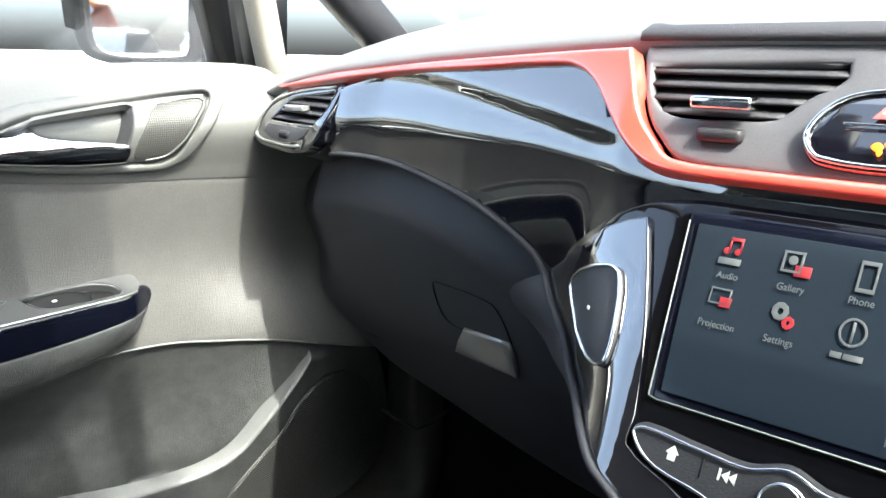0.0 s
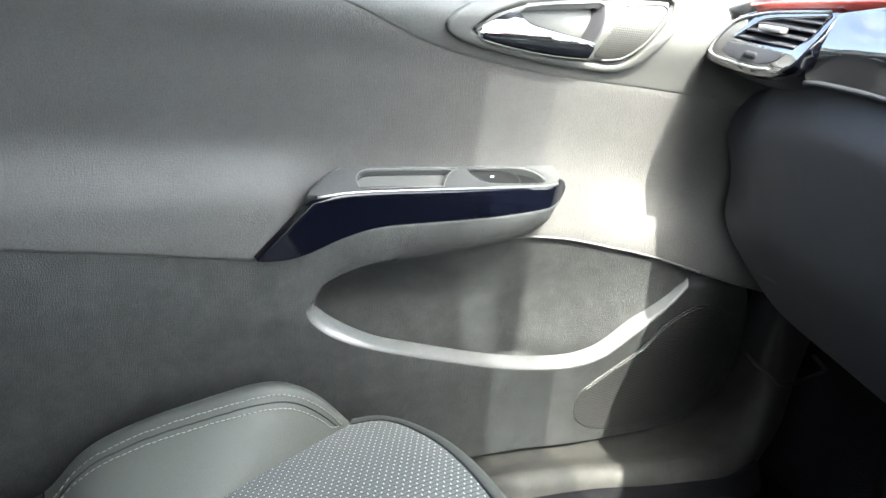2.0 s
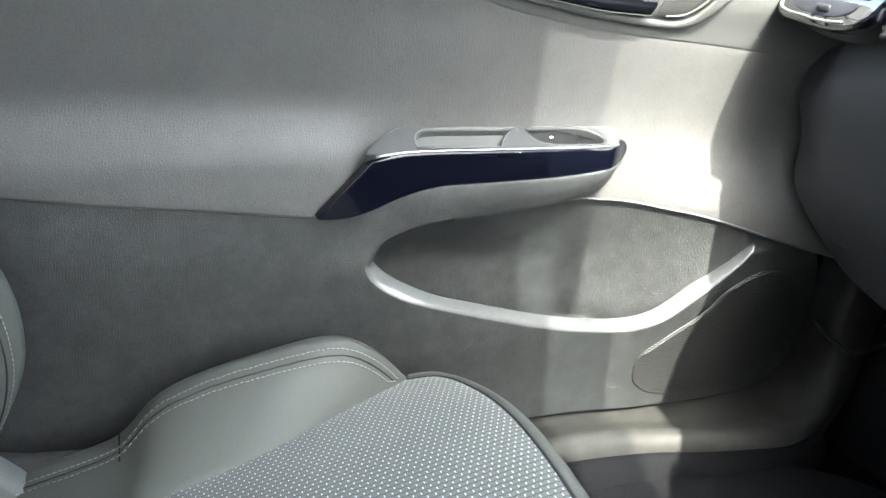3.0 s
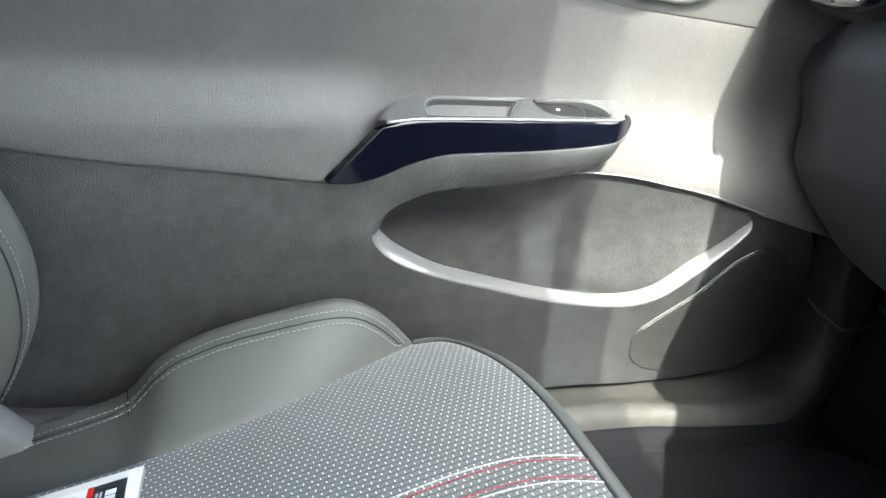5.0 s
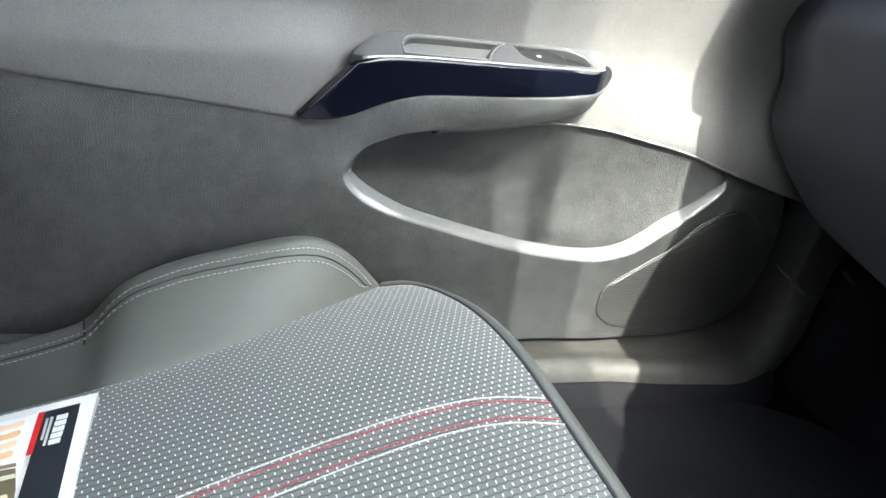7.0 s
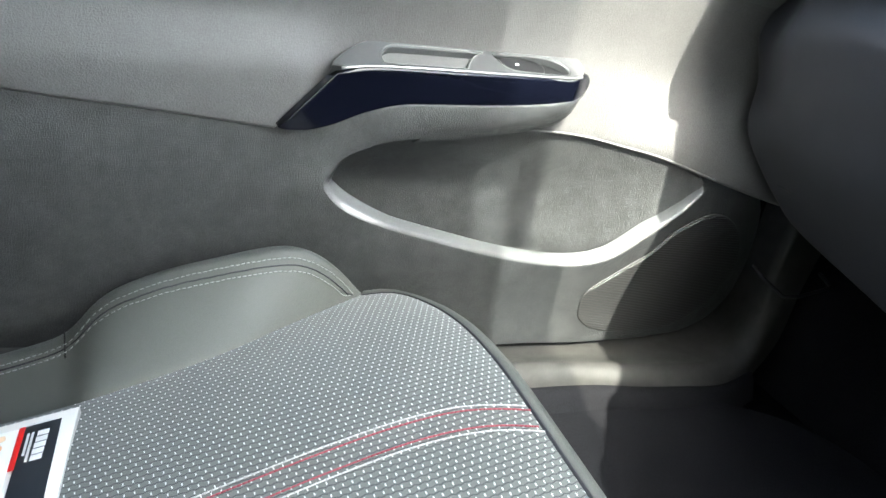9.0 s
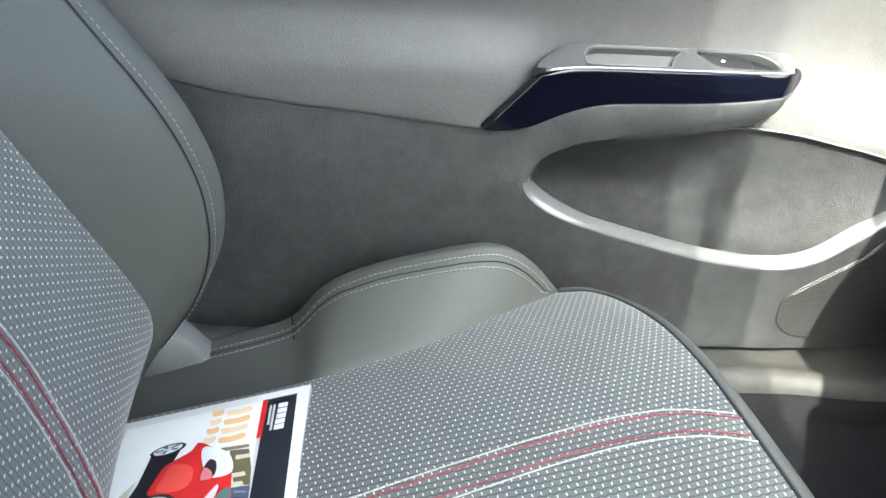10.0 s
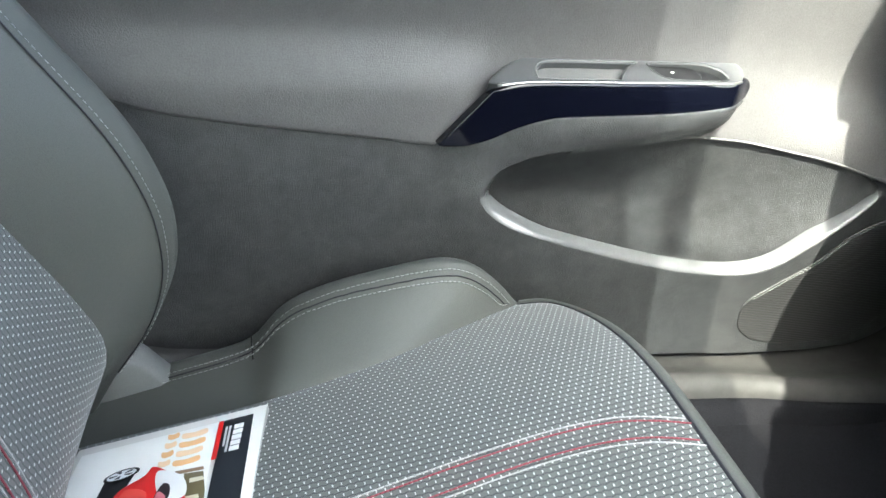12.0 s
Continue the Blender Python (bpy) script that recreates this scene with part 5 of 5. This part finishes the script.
def wing(flip):
    bm = loft([[on_wing(q, z) for q in qs] for z in zs_])
    for _ in range(2):
        bmesh.ops.smooth_vert(bm, verts=[v for v in bm.verts if not v.is_boundary], factor=0.5, use_axis_x=True, use_axis_y=True, use_axis_z=False)
    if flip:
        for v in bm.verts:
            v.co.x = 2 * XC - v.co.x
        bmesh.ops.reverse_faces(bm, faces=bm.faces)
    return bm


wing_l = part("back_bolster", wing(False), M_VINYL, seat, "smooth dark grey backrest bolster")
part("back_bolster", wing(True), M_VINYL, seat, "smooth dark grey backrest bolster")
part("stitching", stitches([Vector((0.0740, z)) for z in [0.50 + 0.5 * k / 60 for k in range(61)]], lambda a, z: on_wing(a, z) + Vector((0.0006, 0.0016, 0)), 0.0050, 0.0024, 0.00042, 0.0006), M_SEWN, wing_l)
part("back_shell", box((0.48, 0.10, 0.60), (XC, -0.17, 0.74), 0.03, pose(0, 0, 0, 19.8)), M_VINYL, seat)
part("seam", tube([on_wing(0.070, z) + Vector((0.0004, 0.0008, 0)) for z in [0.50 + 0.5 * k / 60 for k in range(61)]], 0.0007), M_DASH, wing_l, "dark sewn seam")
part("label_tag", box((0.012, 0.001, 0.02), (-0.573, 0.078, 0.592), 0, pose(0, 0, 0, 0, 20, 30)), M_DASH, wing_l)
BS = [(-0.298, 0.48), (-0.300, 0.53), (-0.304, 0.574), (-0.314, 0.612), (-0.321, 0.664), (-0.316, 0.712), (-0.30, 0.80), (-0.29, 1.02)]
for off, m in ((0, M_THREAD), (0.005, M_THREADR), (0.021, M_THREADR), (0.026, M_THREAD)):
    stripe(off, m, back, on_back, BS, -1)
part("hinge_cover", loft([[Vector((x, y + dy, z)) for y, z in ((-0.05, 0.40), (-0.04, 0.455), (0.0, 0.492), (0.030, 0.502), (0.052, 0.488), (0.070, 0.466), (0.080, 0.44), (0.08, 0.40))] for x, dy in ((-0.560, -0.008), (-0.564, 0.0), (-0.592, 0.0), (-0.600, -0.006))], True, True), M_TRIMG, seat, "grey plastic recliner cover")
part("hinge_rail", loft([[Vector((x, y, z + h)) for y, z in ((-0.06, 0.475), (0.02, 0.475), (0.07, 0.462), (0.13, 0.456), (0.20, 0.45))] for x, h in ((-0.59, -0.01), (-0.605, 0.0), (-0.622, 0.002), (-0.632, -0.012), (-0.632, -0.06))]), M_SILL, seat, "grey plastic side rail cover")

driver_seat = copy_thing(seat, pose(0.69, -0.05, 0.0))
tagged(driver_seat, "dark grey driver's seat matching the passenger seat", group="front seats")
tagged(seat, group="front seats")

# ---- the booklet on the seat ----
book = thing("booklet", "glossy white booklet with a red car photo lying on the seat", "booklet")
BO, BU, BV = Vector((-0.458, 0.158)), Vector((0.987, -0.162)).normalized(), Vector((0.05, -0.999)).normalized()


def on_book(a, b, lift=0.0):
    p = BO + BU * a + BV * b
    return Vector((p.x, p.y, 0.515 + 0.13 * (p.x + 0.458) + 0.16 * (p.y - 0.158) + lift))


part("book_block", sheet([Vector(p) for p in ((0, 0), (0.21, 0), (0.21, 0.15), (0, 0.15))], lambda a, b: on_book(a, b), grid=0.05, r=0.0008, depth=0.009, side=-1), M_PAPER, book)


def ink(name, pts, color, lift=0.0013, n=4, sharp=True, rough=0.3):
    m = mat(name + "_ink", color, rough, stain=0.05, stain_size=40)
    loop = spline([(*p, 1) for p in pts] if sharp else pts, n, True)
    return part(name, sheet(loop, lambda a, b: on_book(a, b, lift), grid=0.02, r=0.0001, depth=0.0002, side=-1), m, book)


ink("cover_band", ((0.011, 0.010), (0.205, 0.004), (0.205, 0.028), (0.011, 0.0345)), (0.02, 0.024, 0.03))
ink("red_tab", ((0.011, 0.0340), (0.061, 0.0325), (0.061, 0.0362), (0.011, 0.0378)), (0.7, 0.02, 0.02), 0.0016)
ink("photo_sky", ((0.011, 0.0385), (0.205, 0.031), (0.205, 0.145), (0.011, 0.145)), (0.93, 0.92, 0.88), 0.0012)
ink("photo_sand", ((0.0815, 0.119), (0.100, 0.129), (0.149, 0.133), (0.205, 0.136), (0.205, 0.120), (0.150, 0.121), (0.1116, 0.1215)), (0.66, 0.60, 0.44), 0.0014)
for r0, (b0, b1) in enumerate(((0.078, 0.070), (0.066, 0.047))):
    for k in range(4):
        a1 = 0.012 + k * 0.0115 + 0.004 * r0
        ink("photo_arch", ((a1, b0), (a1 + 0.0012, (b0 + b1) / 2), (a1, b1), (a1 + 0.006, b1 - 0.001), (a1 + 0.0075, (b0 + b1) / 2), (a1 + 0.006, b0 - 0.001)), ((0.90, 0.56, 0.26), (0.93, 0.70, 0.46))[(k + r0) % 2], 0.0016, 4, False)
ink("photo_facade", ((0.0640, 0.062), (0.0665, 0.041), (0.0700, 0.040), (0.0680, 0.061)), (0.30, 0.20, 0.12), 0.0016)
ink("photo_building", ((0.0696, 0.0546), (0.0725, 0.0399), (0.0962, 0.0347), (0.114, 0.0328), (0.1121, 0.0441), (0.090, 0.0500)), (0.17, 0.14, 0.07), 0.0016)
for a0 in (0.0775, 0.0975, 0.1075):
    ink("photo_doorway", ((a0, 0.0490), (a0 + 0.001, 0.0390), (a0 + 0.0055, 0.0375), (a0 + 0.0050, 0.0480)), (0.80, 0.74, 0.56), 0.0018)
ink("photo_street", ((0.1131, 0.0461), (0.1150, 0.0325), (0.1586, 0.0300), (0.16, 0.0440)), (0.11, 0.13, 0.20), 0.0015)
for k in range(6):
    a0 = 0.117 + k * 0.0068
    ink("photo_reflection", ((a0, 0.043), (a0 + 0.0035, 0.034), (a0 + 0.0050, 0.034), (a0 + 0.0020, 0.043)), ((0.26, 0.30, 0.40), (0.05, 0.06, 0.10))[k % 2], 0.0018)
ink("photo_verge", ((0.16, 0.0440), (0.1586, 0.0300), (0.205, 0.0300), (0.205, 0.0480), (0.1735, 0.0502)), (0.30, 0.29, 0.22), 0.0016)
ink("photo_asphalt", ((0.0482, 0.0930), (0.0536, 0.1150), (0.0876, 0.1165), (0.1116, 0.1225), (0.1495, 0.1240), (0.205, 0.1240), (0.205, 0.1080), (0.150, 0.1060), (0.118, 0.080), (0.0743, 0.0980)), (0.012, 0.012, 0.014), 0.0017)
ink("photo_car", ((0.0513, 0.0809), (0.0600, 0.0850), (0.0712, 0.1005), (0.0874, 0.1052), (0.1000, 0.1060), (0.1069, 0.0880), (0.1160, 0.0815), (0.1259, 0.0861), (0.1362, 0.1060), (0.1421, 0.1103), (0.1546, 0.1123), (0.190, 0.106), (0.200, 0.075), (0.1850, 0.055), (0.1735, 0.0502), (0.1587, 0.0474), (0.1362, 0.0438), (0.1131, 0.0461), (0.0873, 0.0512), (0.0663, 0.0646)), (0.80, 0.022, 0.024), 0.0020, 5, False)
ink("photo_door_panel", ((0.0720, 0.0955), (0.0850, 0.0990), (0.0985, 0.1000), (0.1030, 0.0860), (0.0985, 0.0780), (0.0800, 0.0800)), (0.88, 0.09, 0.07), 0.0022, 5, False)
ink("photo_roof", ((0.0588, 0.0757), (0.0679, 0.0596), (0.080, 0.0514), (0.0953, 0.0485), (0.0985, 0.0538), (0.0960, 0.0640), (0.0780, 0.0730)), (0.93, 0.92, 0.90), 0.0023, 5, False)
ink("photo_pillar", ((0.0763, 0.0683), (0.0798, 0.0630), (0.0947, 0.0610), (0.0998, 0.0666), (0.0931, 0.0714)), (0.03, 0.02, 0.025), 0.0025, 5, False)
ink("photo_mirror", ((0.0848, 0.0699), (0.0915, 0.0636), (0.0985, 0.0632), (0.0976, 0.0700)), (0.85, 0.25, 0.30), 0.0027, 5, False)
ink("photo_gloss", ((0.1283, 0.0687), (0.1065, 0.0563), (0.1300, 0.0575), (0.1442, 0.0600), (0.1634, 0.0684), (0.1624, 0.0805), (0.1430, 0.0796)), (0.92, 0.80, 0.78), 0.0023, 5, False)
ink("photo_lamp", ((0.1400, 0.0740), (0.1500, 0.0660), (0.1600, 0.0700), (0.1590, 0.0775), (0.1480, 0.0800)), (0.30, 0.36, 0.40), 0.0026, 5, False)
ink("photo_lamp_glass", ((0.1440, 0.0735), (0.1510, 0.0690), (0.1570, 0.0715), (0.1500, 0.0765)), (0.85, 0.88, 0.90), 0.0028, 5, False)
ink("photo_windscreen", ((0.1171, 0.0541), (0.1127, 0.0473), (0.1358, 0.0449), (0.1587, 0.0474), (0.1709, 0.0528), (0.1614, 0.0569), (0.1385, 0.0559)), (0.16, 0.27, 0.25), 0.0026, 5, False)
ink("photo_glass_glint", ((0.1230, 0.0510), (0.1400, 0.0490), (0.1480, 0.0510), (0.1350, 0.0535)), (0.52, 0.62, 0.60), 0.0028, 4, False)
ink("photo_grille", ((0.1396, 0.1075), (0.1389, 0.1010), (0.160, 0.0985), (0.178, 0.0990), (0.176, 0.1065), (0.1566, 0.1070)), (0.03, 0.025, 0.025), 0.0026, 5, False)
ink("photo_grille_bar", ((0.1440, 0.1062), (0.1440, 0.1022), (0.1560, 0.1008), (0.1560, 0.1020), (0.1455, 0.1034), (0.1455, 0.1060)), (0.85, 0.85, 0.85), 0.0028)
ink("photo_badge", [(0.1530 + 0.0028 * math.cos(k * math.tau / 8), 0.1046 + 0.0016 * math.sin(k * math.tau / 8)) for k in range(8)], (0.75, 0.75, 0.76), 0.0029, 2, False)
for cx, cy, ra, rb, lean in ((0.0523, 0.1036, 0.0056, 0.0118, -0.16), (0.1138, 0.1036, 0.0098, 0.0165, -0.10)):
    ring = [k * math.tau / 12 for k in range(12)]
    tilt = lambda a, b: (cx + ra * a - lean * rb * b * 0.6, cy + rb * b)
    ink("photo_tyre", [tilt(1.15 * math.cos(k), 1.08 * math.sin(k)) for k in ring], (0.015, 0.015, 0.015), 0.0026, 2, False)
    ink("photo_rim", [tilt(0.86 * math.cos(k), 0.88 * math.sin(k)) for k in ring], (0.74, 0.76, 0.78), 0.0029, 2, False)
    for k in range(5):
        a = k * math.tau / 5 + 0.3
        c, q = Vector((math.cos(a), math.sin(a))), Vector((-math.sin(a), math.cos(a)))
        ink("photo_spoke_gap", [tilt(*(c * f + q * w)) for f, w in ((0.25, -0.05), (0.74, -0.15), (0.74, 0.15), (0.25, 0.05))], (0.10, 0.10, 0.11), 0.0032, 2)
for k in range(5):
    ink("title_bar", ((0.021 + k * 0.0072, 0.0165), (0.0268 + k * 0.0072, 0.0163), (0.0268 + k * 0.0072, 0.0238), (0.021 + k * 0.0072, 0.0240)), (0.8, 0.8, 0.8), 0.0017)
for a0, b0, w in ((0.021, 0.0265, 0.034), (0.021, 0.0295, 0.026)):
    ink("title_bar", ((a0, b0), (a0 + w, b0 - 0.001), (a0 + w, b0 + 0.0006), (a0, b0 + 0.0016)), (0.6, 0.6, 0.6), 0.0017)


# ---- the car's shell ----
HEAD_Y = 0.47
roof = tagged(part("ceiling", box((1.40, 2.1, 0.05), (0.03, HEAD_Y - 1.02, 1.412), 0.01), M_HEAD), "dark grey cloth headliner", "headliner", kind="structure")


def pillar(name, a, b, w, material):
    a, b = Vector(a), Vector(b)
    rows = [[c + Vector((sx * w[0], sy * w[1], 0)) for sx, sy in ((-1, -0.8), (-0.6, -1), (0.6, -1), (1, -0.6), (1, 0.7), (0.5, 1), (-0.8, 1))] for c in [a + (b - a) * k / 6 for k in range(7)]]
    return tagged(part(name, loft(rows, True, True), material), "pale grey trimmed roof pillar", "pillar", kind="structure")


pillar("pillar_quarter_light", (-0.657, 0.910, 0.955), (-0.575, 0.78, 1.30), (0.015, 0.016), M_TRIM)
pillar("pillar_front_passenger", (-0.675, 1.16, 1.00), (-0.57, 0.52, 1.40), (0.02, 0.05), M_DARK)
pillar("pillar_front_driver", (0.735, 0.96, 0.95), (0.62, 0.52, 1.40), (0.03, 0.03), M_TRIM)
pillar("pillar_mid_passenger", (-0.72, -0.44, 0.2), (-0.62, -0.47, 1.40), (0.03, 0.11), M_TRIM)
pillar("pillar_mid_driver", (0.78, -0.40, 0.2), (0.68, -0.43, 1.40), (0.03, 0.16), M_TRIM)
tagged(part("wall_driver", box((0.06, 1.9, 0.78), (0.80, 0.05, 0.60), 0.02), M_LOWER), "grey plastic driver's door panel", "door panel", kind="structure")
tagged(part("kick_wall_driver", box((0.03, 0.75, 0.85), (0.80, 1.34, 0.58), 0.01), M_CARPET), "dark side wall of the driver's footwell", "wall", kind="structure")
tagged(part("kick_wall", box((0.03, 0.75, 0.80), (-0.715, 1.36, 0.58), 0.01), M_CARPET), "dark side wall of the footwell", "wall", kind="structure")
tagged(part("wall_passenger", box((0.03, 2.0, 0.95), (-0.80, 0.10, 0.50), 0.01), M_BLACK), "outer skin of the passenger door", "door skin", kind="structure")
tagged(part("wall_rear", box((1.6, 0.08, 0.75), (0.03, -1.50, 0.60), 0.03), M_LOWER), "grey rear bulkhead", "wall", kind="structure")
tagged(part("wall_rear_passenger", box((0.05, 1.1, 0.75), (-0.76, -0.98, 0.60), 0.02), M_LOWER), "grey rear side panel", "side panel", kind="structure")
tagged(part("wall_rear_driver", box((0.05, 1.1, 0.75), (0.80, -0.98, 0.60), 0.02), M_LOWER), "grey rear side panel", "side panel", kind="structure")
for side, x in (("passenger", -0.70), ("driver", 0.76)):
    tagged(part("pillar_rear_" + side, loft([[Vector((x + dx - (0.05 if x > 0 else -0.05) * (z - 0.95) / 0.45, y + 0.10 * (z - 0.95) / 0.45 * (y > -1.2), z)) for dx, y in ((-0.03, -1.55), (0.03, -1.55), (0.03, -0.85), (0.0, -0.80), (-0.03, -0.85))] for z in (0.95, 1.1, 1.25, 1.40)], True, True), M_TRIM), "pale grey trimmed rear roof pillar", "pillar", kind="structure")
tagged(part("wall_hatch", box((1.5, 0.05, 0.16), (0.03, -1.49, 1.04), 0.02), M_LOWER), "grey lower tailgate trim", "tailgate", kind="structure")
# windscreen, with its tinted top band
def on_screen_glass(x, k):
    return Vector((x, HEAD_Y + 0.85 * k, 1.40 - 0.37 * k))


ws = thing("windscreen", "clear laminated windscreen with a tinted top band", "windscreen", kind="structure")
part("pane", loft([[on_screen_glass(x, k) for x in (-0.68, 0.0, 0.74)] for k in (0.165, 0.5, 1.0)]), M_GLASS, ws).visible_shadow = False
part("tint_band", loft([[on_screen_glass(x, k) for x in (-0.68, 0.0, 0.74)] for k in (0.0, 0.165)]), M_BAND, ws)
rv = thing("rear_view_mirror", "black rear-view mirror at the top of the windscreen", "mirror")
part("housing", box((0.125, 0.026, 0.06), (-0.110, 0.592, 1.285), 0.012), M_DARK, rv)
part("stem", box((0.02, 0.03, 0.08), (-0.09, 0.592, 1.335), 0.004), M_DARK, rv)
part("bonnet", box((1.5, 0.9, 0.04), (0.03, 1.85, 0.92), 0.03), mat("body_paint", (0.55, 0.57, 0.6), 0.25, coat=1.0), ws)

# unseen panes, tints added to dim light from the driver's side and rear
M_SIDE = glass("side_glass", (0.52, 0.54, 0.53))
M_DIM = glass("dimming_glass", (0.22, 0.23, 0.23))
tagged(part("window_driver", loft([[Vector((x, y, z)) for y in (-0.42, 0.3, 0.98)] for x, z in ((0.775, 0.985), (0.72, 1.2), (0.66, 1.40))]), M_SIDE), "unseen driver's door window, tinted to cut the light", "window", kind="structure")
tagged(part("window_rear_driver", loft([[Vector((x, y, z)) for y in (-0.86, -0.55)] for x, z in ((0.775, 0.965), (0.69, 1.40))]), M_DIM), "unseen rear side window, darkened to cut the light", "window", kind="structure")
tagged(part("window_rear_passenger", loft([[Vector((x, y, z)) for y in (-0.86, -0.55)] for x, z in ((-0.72, 0.965), (-0.64, 1.40))]), M_DIM), "unseen rear side window, darkened to cut the light", "window", kind="structure")
tagged(part("window_hatch", loft([[Vector((x, y, z)) for x in (-0.68, 0.75)] for y, z in ((-1.49, 1.115), (-1.42, 1.40))]), M_DIM), "unseen tailgate window, darkened to cut the light", "window", kind="structure")

# ---- outside ----
gm = mat("forecourt", (0.55, 0.54, 0.51), 0.9, grain=60, bump=0.004, stain=0.25, stain_size=0.4)
tagged(part("ground", loft([[Vector((x, y, 0.0)) for x in (-900, -20, 20, 900)] for y in (-900, -20, 20, 900)]), gm), "pale concrete forecourt", "ground", kind="structure")


def parked_car(name, label, paint, at, turn, tall=1.0):
    """A car far off: body, glasshouse, four wheels."""
    car = thing(name, label, "car", "cars parked behind")
    pm = mat(name + "_paint", paint, 0.3, coat=1.0, stain=0.05)
    prof = [(-2.0, 0.35), (-2.05, 0.6), (-1.95, 0.85), (-1.2, 0.92), (1.2, 0.95), (1.9, 0.8), (2.05, 0.55), (2.0, 0.32)]
    part("body", loft([[Vector((w, a, b * tall)) for a, b in prof] for w in (-0.85, -0.8, 0.8, 0.85)]), pm, car)
    cab = [(-1.75, 0.9), (-1.3, 1.42), (0.4, 1.46), (1.15, 0.93)]
    part("glasshouse", loft([[Vector((w * (1 - 0.18 * (b > 1)), a, b * tall)) for a, b in cab] for w in (-0.78, 0.78)]), M_GLOSS, car)
    part("roof", box((1.2, 1.7, 0.05), (0, -0.45, 1.46 * tall), 0.02), pm, car)
    for wx in (-0.8, 0.8):
        for wy in (-1.25, 1.3):
            part("wheel", turned([(0.2, -0.1), (0.3, -0.09), (0.31, 0.0), (0.3, 0.09), (0.2, 0.1)], Vector((wx, wy, 0.31)), Vector((1, 0, 0)), 16), M_BLACK, car)
    car.matrix_world = pose(*at, 0, 0, turn)
    return car


parked_car("parked_car", "white hatchback parked on the forecourt", (0.75, 0.75, 0.74), (-3.2, -17, 0), 12)
parked_car("parked_car", "silver hatchback parked on the forecourt", (0.45, 0.47, 0.5), (-0.4, -19, 0), 5)
parked_car("parked_car", "red hatchback parked on the forecourt", (0.5, 0.02, 0.02), (2.6, -18, 0), -6)
parked_car("parked_van", "orange van parked behind the cars", (0.85, 0.2, 0.03), (-5.0, -24, 0), 20, 1.7)
